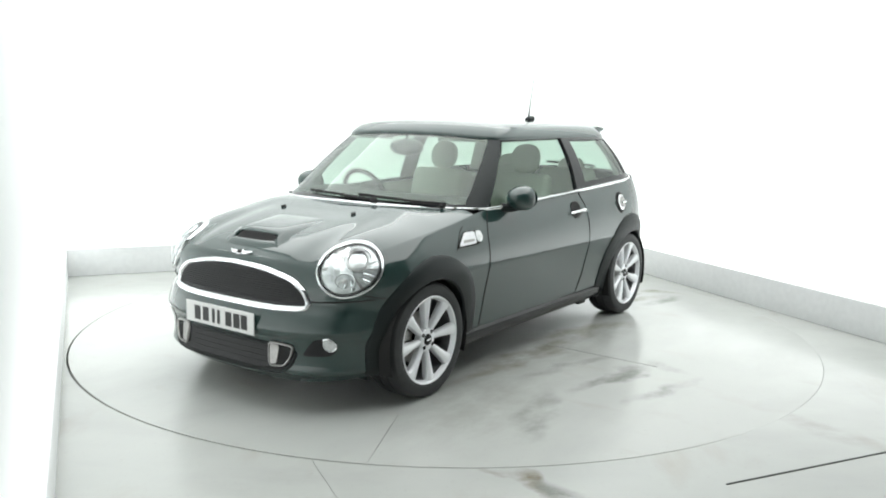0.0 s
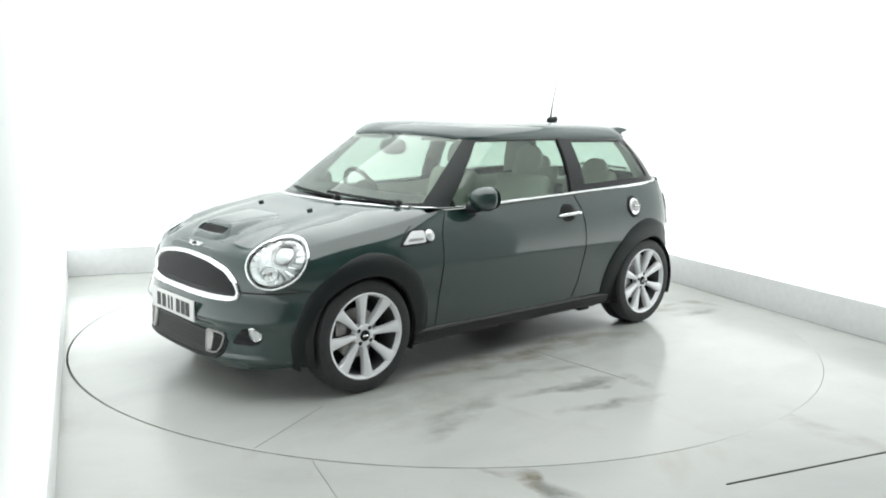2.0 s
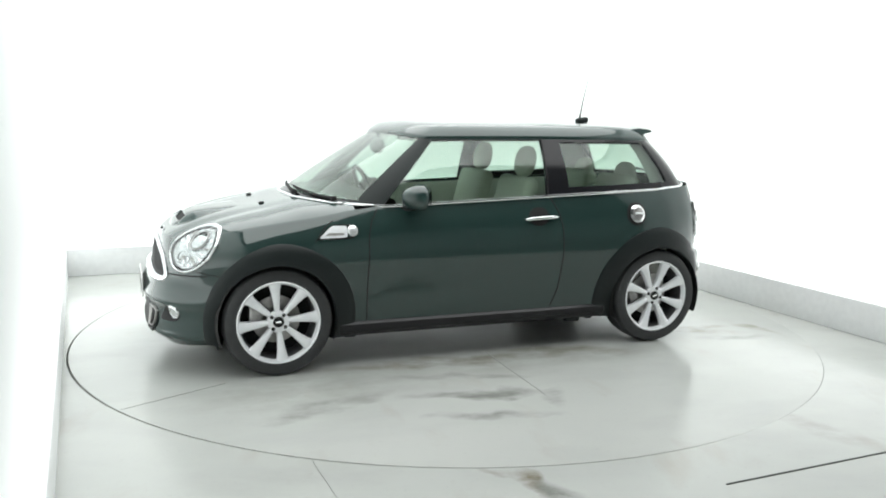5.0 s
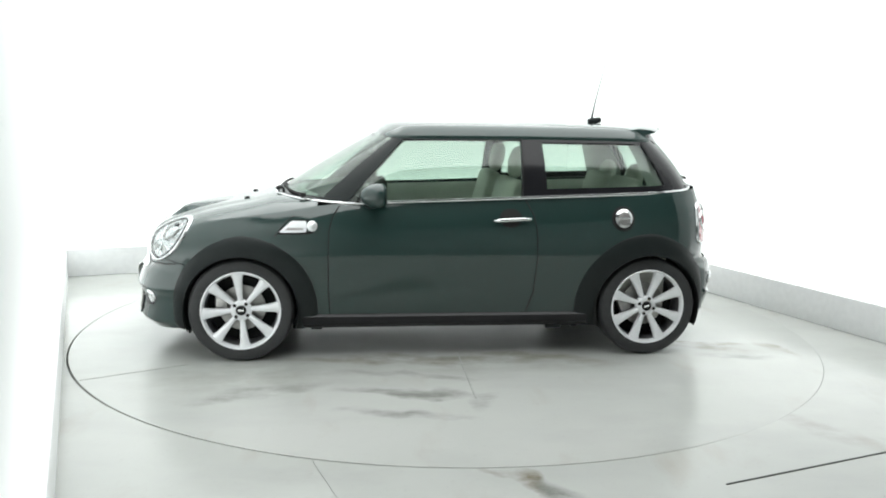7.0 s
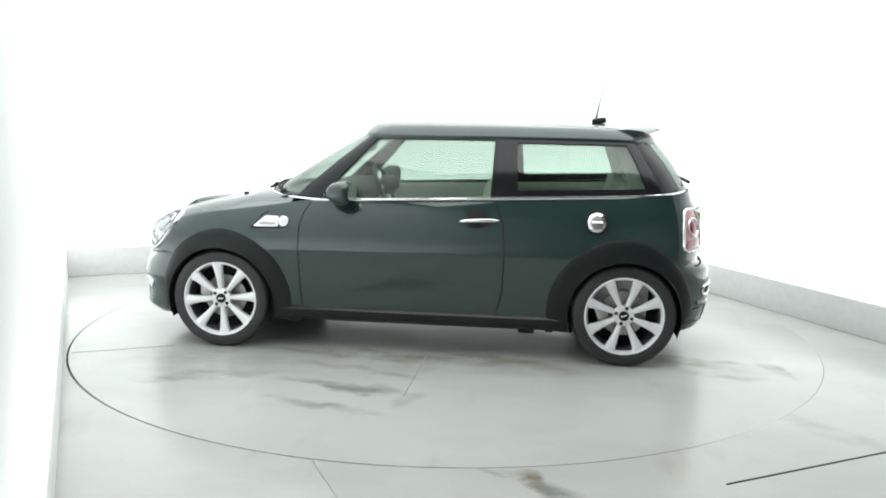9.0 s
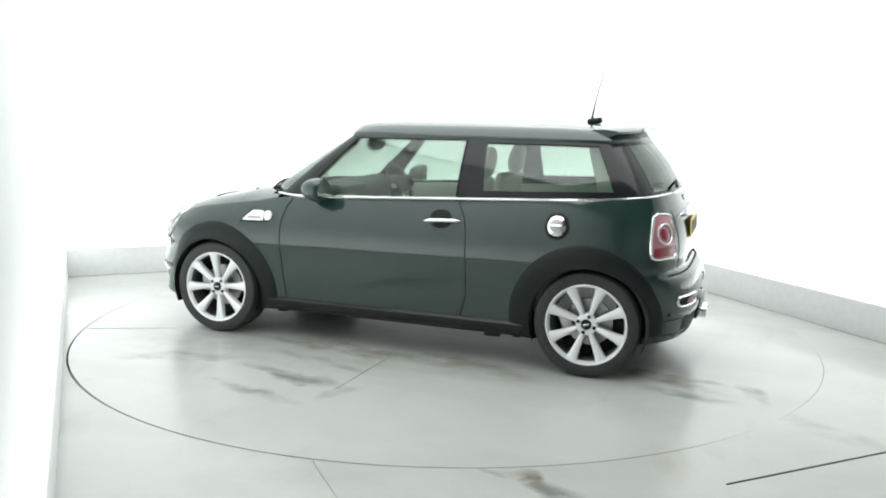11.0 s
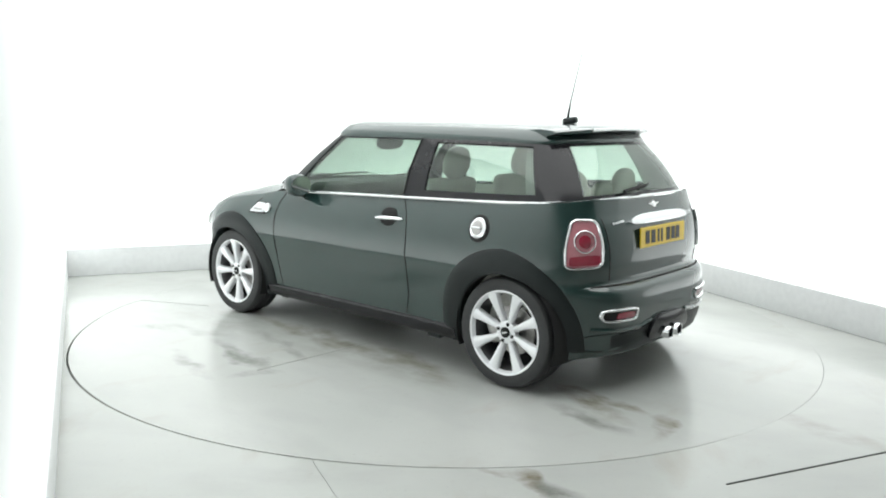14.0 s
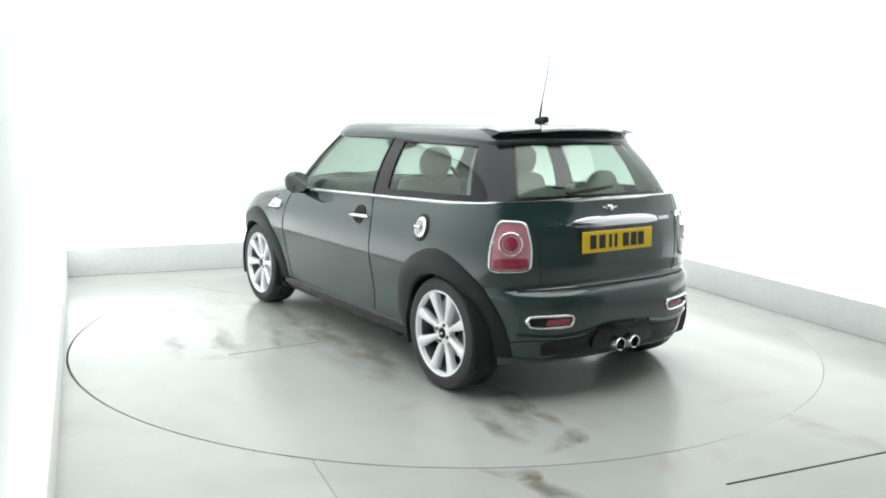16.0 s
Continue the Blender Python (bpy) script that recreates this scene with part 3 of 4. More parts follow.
def wide_pane(name, u0, u1, v0, v1, inset, label, material=None):
    """A pane across the middle: u0 on one side to u0 on the other."""
    us = [u0 + (u1 - u0) * i / 14 for i in range(15)]
    rows = [[house(u, v0 + (v1 - v0) * j / 10, 1, inset) for j in range(11)] for u in us]
    mid = 0 if u0 in (0, 11) else -1
    rows = rows if mid == 0 else rows[::-1]
    other = [[Vector((p.x, -p.y, p.z)) for p in r] for r in rows[:0:-1]]
    bm = grid(other + rows)
    bmesh.ops.remove_doubles(bm, verts=bm.verts[:], dist=0.0005)
    bmesh.ops.solidify(bm, geom=bm.faces[:], thickness=0.005)
    return part(name, bm, material or GLASS, car, label)


def cabin():
    wide_pane("windscreen", 0, 3.05, 0.01, 0.985, 0.004, "clear curved windscreen")
    wide_pane("rear_window", 11, 9.35, 0.05, 0.93, 0.004, "lightly tinted rear window")
    wide_pane("windscreen_edge", 0, 3.05, 0.0, 0.05, 0.001, "black edge band of the windscreen", BLACK)
    wide_pane("rear_window_surround", 11, 9.2, -0.005, 0.06, 0.001, "black lower surround of the rear window", BLACK)
    wide_pane("rear_header", 11, 9.2, 0.9, 1.0, 0.001, "black upper surround of the rear window", BLACK)
    list(pane("windscreen_pillar", 3.0, 3.92, 0.0, 1.0, PLASTIC, "satin black windscreen pillar", thick=0.03))
    list(pane("door_glass", 3.9, 6.0, 0.0, 0.965, GLASS, "green tinted door glass", 0.006))
    list(pane("middle_pillar", 5.98, 6.23, 0.0, 1.0, BLACK, "gloss black middle pillar", thick=0.02))
    list(pane("side_window", 6.20, 8.15, 0.04, 0.93, GLASS, "green tinted fixed rear side window", 0.006))
    list(pane("rear_pillar", 8.1, 9.4, 0.0, 1.0, BLACK, "gloss black rear pillar", thick=0.02))
    list(pane("window_frame", 3.9, 6.1, 0.945, 1.0, BLACK, "gloss black window frame", thick=0.02))
    list(pane("window_frame", 6.1, 8.15, 0.905, 1.0, BLACK, "gloss black window frame", thick=0.02))
    list(pane("window_base", 6.2, 8.15, 0.0, 0.12, BLACK, "gloss black window base", thick=0.02))
    for s in (1, -1):
        bm = tube([house(5.99, v / 10, s, -0.003) for v in range(11)], 0.004, 6)
        part("window_gap", bm, GAP, car)
    # roof skin with a rounded edge over the panes
    rows = []
    us = [i * 11 / 88 for i in range(89)]
    ring = [curve(TOP, u) for u in us]
    ring = ring + [Vector((p.x, -p.y, p.z)) for p in ring[-2:0:-1]]
    mid = Vector((-0.5, 0, 0))
    for f, dz in ((0.985, -0.022), (1.012, -0.024), (1.022, -0.012), (1.016, 0.004), (0.995, 0.022), (0.96, 0.050), (0.88, 0.068), (0.74, 0.079), (0.5, 0.085), (0.3, 0.088), (0.1, 0.089), (0.02, 0.089)):
        rows.append([Vector((mid.x + (p.x - mid.x) * f, p.y * f, (p.z if f > 0.9 else 1.338 + (p.z - 1.338) * f) + dz)) for p in ring])
    bm = grid(rows, close_v=True)
    bm.verts.ensure_lookup_table()
    bm.faces.new(bm.verts[-len(ring):])
    part("roof", bm, PAINT, car, "dark green glossy roof", smooth=60)
    # headlining under it
    rows = [[Vector((mid.x + (p.x - mid.x) * f, p.y * f, p.z - 0.03 + dz)) for p in ring] for f, dz in ((0.97, 0.0), (0.9, 0.025), (0.6, 0.045), (0.05, 0.05))]
    part("headlining", grid(rows, close_v=True), LINING, car, "pale fabric headlining")
    # chrome belt line right round the cabin
    for s in (1, -1):
        path = [house(u / 8, 0.0, s, -0.012) + Vector((0, 0, -0.004)) for u in range(0, 89)]
        part("belt_trim", tube(path, 0.0095, 8), CHROME, car, "bright chrome belt line")
    # spoiler
    rows = []
    for i in range(25):
        y = -0.51 + 1.02 * i / 24
        e = abs(y) / 0.51
        back = -1.462 + 0.13 * e ** 2.5
        front = -1.20 + 0.05 * e ** 2
        z = 1.417 - 0.030 * e ** 2
        thick = 0.034 * (1 - e ** 6) + 0.006
        rows.append([(front, y, z - 0.004), (front * 0.6 + back * 0.4, y, z + 0.006), (back + 0.03, y, z - 0.002), (back, y, z - 0.012), (back + 0.008, y, z - 0.018 - thick * 0.3),
                     (back + 0.06, y, z - 0.03 - thick * 0.4), (front * 0.4 + back * 0.6, y, z - 0.055), (front, y, z - 0.05)])
    bm = grid(rows, close_v=True)
    bm.verts.ensure_lookup_table()
    bm.faces.new(bm.verts[:8])
    bm.faces.new(bm.verts[-8:])
    part("roof_spoiler", bm, PAINT, car, "dark green roof spoiler")
    # pale strip: a white reflection on the spoiler is put into its colour
    strip = [(-1.4585 + 0.13 * (abs(-0.30 + 0.05 * k) / 0.51) ** 2.5 - 0.004, -0.30 + 0.05 * k, 1.399 - 0.030 * (abs(-0.30 + 0.05 * k) / 0.51) ** 2) for k in range(13)]
    part("brake_light", tube(strip, 0.010, 8), REFLECT, car, "slim high brake light along the spoiler, pale for a white reflection")
    # aerial
    base = part("aerial", box(0.095, 0.045, 0.040, 0.015, 3, pose(-1.085, 0, 1.437, 0, 8, 0)), PLASTIC, car, "short black roof aerial")
    part("rod", tube([(-1.065, 0, 1.445), (-1.085, 0, 1.56), (-1.15, 0, 1.84)], [0.008, 0.0035, 0.0016], 6), PLASTIC, base)


cabin()


# ---- front details ----
def front_end():
    # grille
    g = rounded([(-0.492, 0.508), (0.492, 0.508), (0.502, 0.555), (0.475, 0.615), (0.40, 0.672), (0.22, 0.708), (0.0, 0.718), (-0.22, 0.708), (-0.40, 0.672), (-0.475, 0.615), (-0.502, 0.555)], 0.18, 3)
    grille = part("grille", pad("front", g, 0.003, sink=0.01, rings=6), MESHM, car, "black honeycomb radiator grille")
    part("grille_surround", bezel("front", g, 0.027, 0.004, high=0.012), CHROME, grille, "polished chrome grille surround")
    inner = shrunk(g, 0.034)
    zs = [p[1] for p in inner]
    for k in range(1, 13):
        z = min(zs) + (max(zs) - min(zs)) * k / 13
        xs = [inner[i][0] + (inner[(i + 1) % len(inner)][0] - inner[i][0]) * (z - inner[i][1]) / ((inner[(i + 1) % len(inner)][1] - inner[i][1]) or 1)
              for i in range(len(inner)) if (inner[i][1] - z) * (inner[(i + 1) % len(inner)][1] - z) < 0]
        if len(xs) >= 2:
            part("grille_bar", line("front", [(min(xs), z), (max(xs), z)], 0.0035, 0.004), MESHM, grille)
    # badge with wings
    nose = (1.80, 0.0, 0.752, 0, 48)
    badge = part("badge", pad(nose, superell(0, 0, 0.027, 0.019), 0.006, dome=0.004, sink=0.0), CHROME, car, "small winged chrome badge")
    part("badge_disc", pad(nose, superell(0, 0, 0.018, 0.012), 0.0115, dome=0.001, sink=0.0, rings=2), GAP, badge, "black badge centre")
    for s in (1, -1):
        for f in (0.010, 0.0, -0.010):
            part("wing", pad(nose, [(s * 0.026, f + 0.004), (s * (0.072 + f * 1.2), f + 0.006), (s * (0.066 + f * 1.2), f - 0.002), (s * 0.026, f - 0.004)], 0.006, sink=0.0, rings=1), CHROME, badge)
    # lower intake
    low = rounded([(-0.47, 0.355), (0.47, 0.355), (0.44, 0.24), (0.36, 0.195), (-0.36, 0.195), (-0.44, 0.24)], 0.22, 3)
    intake = part("lower_intake", pad("front", low, 0.003, sink=0.0, rings=5), MESHM, car, "black mesh lower air intake")
    part("intake_rim", bezel("front", low, 0.016, 0.003, high=0.006), PLASTIC, intake)
    for k in range(5):
        z = 0.225 + 0.026 * k
        part("intake_bar", line("front", [(-0.30, z), (0.30, z)], 0.002, 0.003), MESHM, intake)
    for s in (1, -1):
        v = rounded([(s * 0.295, 0.365), (s * 0.445, 0.352), (s * 0.43, 0.28), (s * 0.397, 0.237), (s * 0.308, 0.232)], 0.16, 3)
        vent = part("brake_vent", pad("front", v, 0.008, sink=0.0, rings=3), GAP, car, "dark brake vent with silver frame")
        part("vent_frame", bezel("front", v, 0.011, 0.008, high=0.008), STEEL, vent)
        part("vent_blade", pad("front", rounded([(s * 0.310, 0.350), (s * 0.365, 0.346), (s * 0.356, 0.25), (s * 0.320, 0.245)], 0.15, 2), 0.013, sink=0.0, rings=3), STEEL, vent, "silver blade")
        fog = part("fog_lamp", pad("front", superell(s * 0.598, 0.362, 0.020, 0.030), 0.004, dome=0.003, sink=0.0), REFLECT, car, "round front fog lamp")
        part("fog_rim", bezel("front", superell(s * 0.598, 0.362, 0.026, 0.038), 0.007, 0.004, high=0.007), CHROME, fog)
        # black pad on the skin: the recess's shade is put into its colour
        part("fog_shade_pad", pad("front", rounded([(s * 0.475, 0.300), (s * 0.60, 0.303), (s * 0.625, 0.34), (s * 0.61, 0.395), (s * 0.535, 0.385)], 0.15, 2), 0.002, sink=0.0, rings=2), BLACK, fog)
        hl = (1.62, 0.60, 0.708, 36, 12)
        o = superell(0, 0, 0.164, 0.137, 2.15, radians(27))
        lamp = part("headlamp", pad(hl, shrunk(o, 0.01), 0.002, s, sink=0.0, rings=6), REFLECT, car, "large oval headlamp with chrome rim")
        part("lens", pad(hl, shrunk(o, 0.012), 0.014, s, dome=0.016, sink=-0.004, rings=7), LENS, lamp)
        part("rim", bezel(hl, o, 0.019, 0.005, s, high=0.010), CHROME, lamp, "chrome lamp rim")
        part("dark_ring", bezel(hl, shrunk(o, 0.022), 0.003, 0.010, s, high=0.003), GAP, lamp)
        part("projector", pad(hl, superell(0.035, 0.04, 0.042, 0.042), 0.008, s, dome=0.010, sink=0.0), REFLECT, lamp)
        part("projector_ring", bezel(hl, superell(0.035, 0.04, 0.054, 0.054), 0.010, 0.006, s, high=0.008), STEEL, lamp)
        part("lower_ring", bezel(hl, superell(-0.02, -0.06, 0.052, 0.042), 0.010, 0.006, s, high=0.006), REFLECT, lamp)
        for k in range(18):
            t = 2 * math.pi * k / 18
            c, d = 0.092 * math.cos(t), 0.078 * math.sin(t)
            part("reflector_rib", pad(hl, [(c * 0.72 - 0.006, d * 0.72), (c * 1.36 - 0.008, d * 1.36 - 0.006), (c * 1.36 + 0.008, d * 1.36 + 0.006), (c * 0.72 + 0.006, d * 0.72)], 0.006, s, dome=0.003, sink=0.0, rings=1), CHROME if k % 3 else STEEL, lamp)
        part("bulb_shade", bezel(hl, superell(0.035, 0.04, 0.066, 0.064), 0.006, 0.004, s, high=0.010), CHROME, lamp)
        part("bulb_hood", pad(hl, superell(0.035, 0.075, 0.030, 0.010), 0.014, s, sink=0.0, rings=2), GAP, lamp)
        part("lower_bulb", pad(hl, superell(-0.02, -0.06, 0.014, 0.012), 0.010, s, dome=0.006, sink=0.0, rings=2), STEEL, lamp)
        part("indicator", pad(hl, superell(-0.075, 0.0, 0.032, 0.034), 0.006, s, dome=0.006, sink=0.0), REFLECT, lamp)
    # number plate, its characters as plain bars
    z, x = 0.434, 1.928
    plate = part("number_plate", box(0.008, 0.52, 0.111, 0.003, 1, pose(x, -0.015, z)), WHITEP, car, "white front number plate")
    for k, (c, w) in enumerate(((-0.165, 0.045), (-0.10, 0.045), (-0.04, 0.02), (0.0, 0.02), (0.075, 0.045), (0.135, 0.045), (0.19, 0.045))):
        part("character_bar", box(0.003, w, 0.072, 0.0, 1, pose(x + 0.0045, c - 0.015, z)), INK, plate)
    # bonnet scoop
    rows = []
    for i in range(25):
        y = -0.190 + 0.38 * i / 24
        e = 1 - (abs(y) / 0.190) ** 6
        rows.append([hit("top", 1.660, y) + Vector((0, 0, 0.020 * e)), hit("top", 1.672, y) + Vector((0, 0, 0.030 * e)), hit("top", 1.664, y) + Vector((0, 0, 0.038 * e)), hit("top", 1.61, y) + Vector((0, 0, 0.034 * e)),
                     hit("top", 1.52, y) + Vector((0, 0, 0.020 * e)), hit("top", 1.40, y) + Vector((0, 0, 0.006 * e)), hit("top", 1.33, y, -0.004)])
    scoop = part("bonnet_scoop", grid(rows), PAINT, car, "raised dark green bonnet scoop", smooth=60)
    # slanting black sheet: the shade inside the scoop is put into its colour
    rows = []
    for i in range(17):
        y = -0.150 + 0.30 * i / 16
        e = 1 - (abs(y) / 0.158) ** 6
        rows.append([hit("top", 1.674, y) + Vector((0, 0, 0.031 * e)), hit("top", 1.690, y) + Vector((0, 0, 0.014 * e)), hit("top", 1.714, y) + Vector((0, 0, 0.006))])
    part("scoop_shade", grid(rows), GAP, scoop, "black sheet for the shade of the air opening")
    rows = []
    for i in range(25):
        y = -0.188 + 0.376 * i / 24
        e = 1 - (abs(y) / 0.19) ** 8
        bow = 0.030 * (abs(y) / 0.19) ** 4
        rows.append([hit("top", 1.706 - bow, y) + Vector((0, 0, 0.001)), hit("top", 1.714 - bow, y) + Vector((0, 0, 0.014 * e)), hit("top", 1.728 - bow, y) + Vector((0, 0, 0.016 * e)),
                     hit("top", 1.742 - bow, y) + Vector((0, 0, 0.010 * e)), hit("top", 1.756 - bow, y) + Vector((0, 0, -0.002))])
    part("scoop_lip", grid(rows), PAINT, scoop, "body-coloured lip below the scoop opening", smooth=60)
    for s in (1, -1):
        rows = [[hit("top", 1.640 + 0.09 * k / 8, s * y) + Vector((0, 0, h * (1 - (k / 8) ** 2))) for y, h in ((0.148, 0.0), (0.152, 0.030), (0.175, 0.026), (0.200, -0.002))] for k in range(9)]
        part("scoop_cheek", grid(rows), PAINT, scoop, smooth=60)
    for y in (0.27, -0.27):
        part("washer_jet", pad("top", superell(1.24, y, 0.016, 0.012), 0.010, sink=0.0, rings=2), GAP, car)
    # panel lines
    for s in (1, -1):
        part("panel_gap", line("front", [(s * 0.50, 0.562), (s * 0.60, 0.566), (s * 0.70, 0.572), (s * 0.74, 0.577)], 0.004), GAP, car)
        part("panel_gap", line("side", [(1.66, 0.60), (1.60, 0.585), (1.55, 0.577)], 0.003, side=s), GAP, car)
        part("bonnet_gap", line("side", [(0.92, 0.865), (0.96, 0.84), (1.0, 0.79), (1.03, 0.75)], 0.003, side=s), GAP, car)
        part("door_gap", line("side", [(0.66, 0.925), (0.70, 0.86), (0.722, 0.78), (0.727, 0.6), (0.727, 0.45), (0.72, 0.275)], 0.0035, side=s), GAP, car)
        part("door_gap", line("side", [(-0.445, 0.972), (-0.498, 0.87), (-0.515, 0.78), (-0.52, 0.6), (-0.51, 0.4), (-0.47, 0.28)], 0.0035, side=s), GAP, car)
        # side vent trim with indicator
        trim = part("wing_trim", pad("side", rounded([(1.012, 0.768), (0.852, 0.772), (0.848, 0.80), (0.852, 0.834), (0.935, 0.834)], 0.10, 2), 0.010, s, sink=0.0, rings=3), ALLOY, car, "silver side vent trim")
        part("indicator", pad("side", superell(0.818, 0.806, 0.030, 0.030), 0.012, s, dome=0.005, sink=0.0), REFLECT, trim)
        part("trim_edge", bezel("side", rounded([(1.032, 0.760), (0.82, 0.764), (0.782, 0.802), (0.82, 0.842), (0.93, 0.842)], 0.12, 2), 0.010, 0.003, s, sink=0.0, high=0.004), GAP, trim)
        part("trim_slot", pad("side", [(0.975, 0.782), (0.868, 0.784), (0.868, 0.796), (0.955, 0.796)], 0.012, s, sink=0.0, rings=2), STEEL, trim)
        # door handle
        part("handle_cup", pad("side", superell(-0.355, 0.856, 0.066, 0.054, 2.2), 0.004, s, sink=0.0), GAP, car)
        path = [hit("side", -0.255 - 0.225 * k / 10, 0.838 + 0.01 * k / 10, 0.014 + 0.012 * math.sin(math.pi * k / 10), s) for k in range(11)]
        part("door_handle", tube(path, [0.004] + [0.011] * 9 + [0.004], 10), CHROME, car, "chrome bar door handle")
        # mirror
        bm = bmesh.new()
        bmesh.ops.create_uvsphere(bm, u_segments=28, v_segments=18, radius=1.0)
        for v in bm.verts:
            x, y, z = v.co
            if x < 0:
                x *= 0.35
            v.co = (0.118 * x, 0.080 * math.copysign(abs(y) ** 0.85, y), 0.073 * math.copysign(abs(z) ** 0.9, z))
        bmesh.ops.transform(bm, matrix=pose(0.425, s * 0.852, 0.992, 0, 0, s * -8), verts=bm.verts[:])
        mirror = part("door_mirror", bm, PAINT, car, "dark green oval door mirror")
        bm = bmesh.new()
        bmesh.ops.create_circle(bm, cap_ends=True, segments=28, radius=1.0)
        for v in bm.verts:
            v.co = (-0.0425, 0.071 * v.co.x, 0.062 * v.co.y)
        bmesh.ops.transform(bm, matrix=pose(0.425, s * 0.852, 0.992, 0, 0, s * -8), verts=bm.verts[:])
        part("mirror_glass", bm, CHROME, mirror)
        part("mirror_foot", tube([(0.50, s * 0.745, 0.935), (0.47, s * 0.79, 0.932), (0.44, s * 0.83, 0.942), (0.43, s * 0.86, 0.955)], [0.028, 0.024, 0.024, 0.03], 10), PLASTIC, mirror)
    # wipers
    for y0, y1, xo in ((-0.30, 0.24, 0.0), (0.12, 0.62, -0.02)):
        pts = []
        for k in range(9):
            y = y0 + (y1 - y0) * k / 8
            u = abs(y) / 0.25
            q = house(min(u, 3.0), 0.055 + 0.05 * (1 - k / 8), 1 if y >= 0 else -1, -0.02)
            pts.append((q.x, q.y if abs(y) > 0.02 else y, q.z))
        arm = part("wiper", tube(pts, 0.0085, 6), GAP, car, "black windscreen wiper")
        q = Vector(pts[-1])
        part("wiper_pivot", tube([q, q + Vector((0.015, 0, 0.004)), q + Vector((0.03, 0, -0.012))], 0.014, 8), GAP, arm)
    rows = []
    for i in range(33):
        y = -0.66 + 1.32 * i / 32
        u = abs(y) / 0.25
        q = house(min(u, 3.0), 0.0, 1 if y >= 0 else -1, 0.0)
        rows.append([(q.x - 0.04, y, q.z + 0.012), (q.x + 0.012, y, q.z - 0.006)])
    part("scuttle_panel", grid(rows), PLASTIC, car, "black plastic scuttle below the windscreen")


front_end()


# ---- rear details ----
def rear_end():
    for s in (1, -1):
        tl = (-1.60, 0.635, 0.815, 155, 6)
        o = rounded([(-0.085, 0.125), (0.062, 0.135), (0.105, 0.0), (0.112, -0.135), (-0.108, -0.13), (-0.112, 0.0)], 0.16, 3)
        lamp = part("tail_lamp", pad(tl, shrunk(o, 0.008), 0.004, s, sink=0.0, rings=6), PINK, car, "red tail lamp with chrome rim")
        part("rim", bezel(tl, o, 0.017, 0.004, s, high=0.010), CHROME, lamp, "chrome lamp rim")
        low = [(-0.085, -0.108), (0.085, -0.112), (0.082, -0.062), (-0.085, -0.058)]
        part("lower_lens", pad(tl, rounded(low, 0.12, 2), 0.008, s, sink=0.0, rings=3), RED, lamp)
        part("ring", bezel(tl, superell(0.0, 0.012, 0.062, 0.062), 0.012, 0.006, s, high=0.008), CHROME, lamp)
        part("bulb_lens", pad(tl, superell(0.0, 0.012, 0.034, 0.034), 0.008, s, dome=0.006, sink=0.0), RED, lamp)
        part("tail_gap", line("rear", [(s * 0.52, 0.94), (s * 0.505, 0.80), (s * 0.50, 0.68), (s * 0.49, 0.615)], 0.003), GAP, car)
        r = rounded([(s * 0.355, 0.478), (s * 0.59, 0.482), (s * 0.605, 0.445), (s * 0.58, 0.405), (s * 0.36, 0.400), (s * 0.34, 0.44)], 0.16, 3)
        fog = part("rear_vent", pad("rear", r, 0.004, sink=0.0, rings=3), GAP, car, "dark bumper vent with chrome frame")
        part("vent_frame", bezel("rear", r, 0.018, 0.004, high=0.009), CHROME, fog, "chrome vent frame")
        part("reflector", pad("rear", rounded([(s * 0.372, 0.455), (s * 0.50, 0.456), (s * 0.51, 0.425), (s * 0.38, 0.422)], 0.1, 2), 0.008, sink=0.0, rings=2), RED, fog, "red reflector")
        pipe = part("exhaust_pipe", revolve([(0.029, -0.16), (0.029, 0.0), (0.034, 0.004), (0.036, 0.0), (0.036, -0.16)], 32, "X"), CHROME, car, "polished exhaust tailpipe")
        pipe.matrix_basis = pose(-1.835, s * 0.053, 0.285, 0, 0, 180)
    # filler cap
    cap = part("fuel_cap", pad("side", superell(-1.05, 0.855, 0.053, 0.055), 0.012, 1, dome=0.012, sink=0.0), CHROME, car, "round chrome fuel filler cap")
    part("cap_ring", bezel("side", superell(-1.05, 0.855, 0.071, 0.074), 0.018, 0.001, 1, high=0.003), GAP, cap)
    part("cap_disc", pad("side", superell(-1.05, 0.855, 0.036, 0.038), 0.022, 1, dome=0.004, sink=0.0, rings=3), STEEL, cap, "brushed inner disc")
    part("cap_grip", line("side", [(-1.080, 0.855), (-1.020, 0.855)], 0.008, 0.028, step=0.01), CHROME, cap)
    z, x = 0.822, hit("rear", 0, 0.822).x - 0.012
    tilt = 3
    plate = part("number_plate", box(0.008, 0.52, 0.111, 0.003, 1), YELLOWP, car, "yellow rear number plate", at=pose(x, 0, z, 0, tilt, 0))
    for c, w in ((-0.165, 0.045), (-0.10, 0.045), (-0.04, 0.02), (0.0, 0.02), (0.075, 0.045), (0.135, 0.045), (0.19, 0.045)):
        part("character_bar", box(0.003, w, 0.072), INK, plate, at=pose(-0.0045, -c + 0.02, 0))
    part("tailgate_handle", pad("rear", rounded([(-0.325, 0.892), (0.325, 0.892), (0.315, 0.922), (0.2, 0.938), (-0.2, 0.938), (-0.315, 0.922)], 0.18, 3), 0.024, dome=0.006, sink=0.0, rings=4), CHROME, car, "broad chrome tailgate handle")
    part("tailgate_gap", line("rear", [(-0.62, 0.592), (0.62, 0.592)], 0.006), GAP, car)
    badge = part("badge", pad("rear", superell(0, 0.985, 0.024, 0.016), 0.006, dome=0.004, sink=0.0), CHROME, car, "small winged chrome badge")
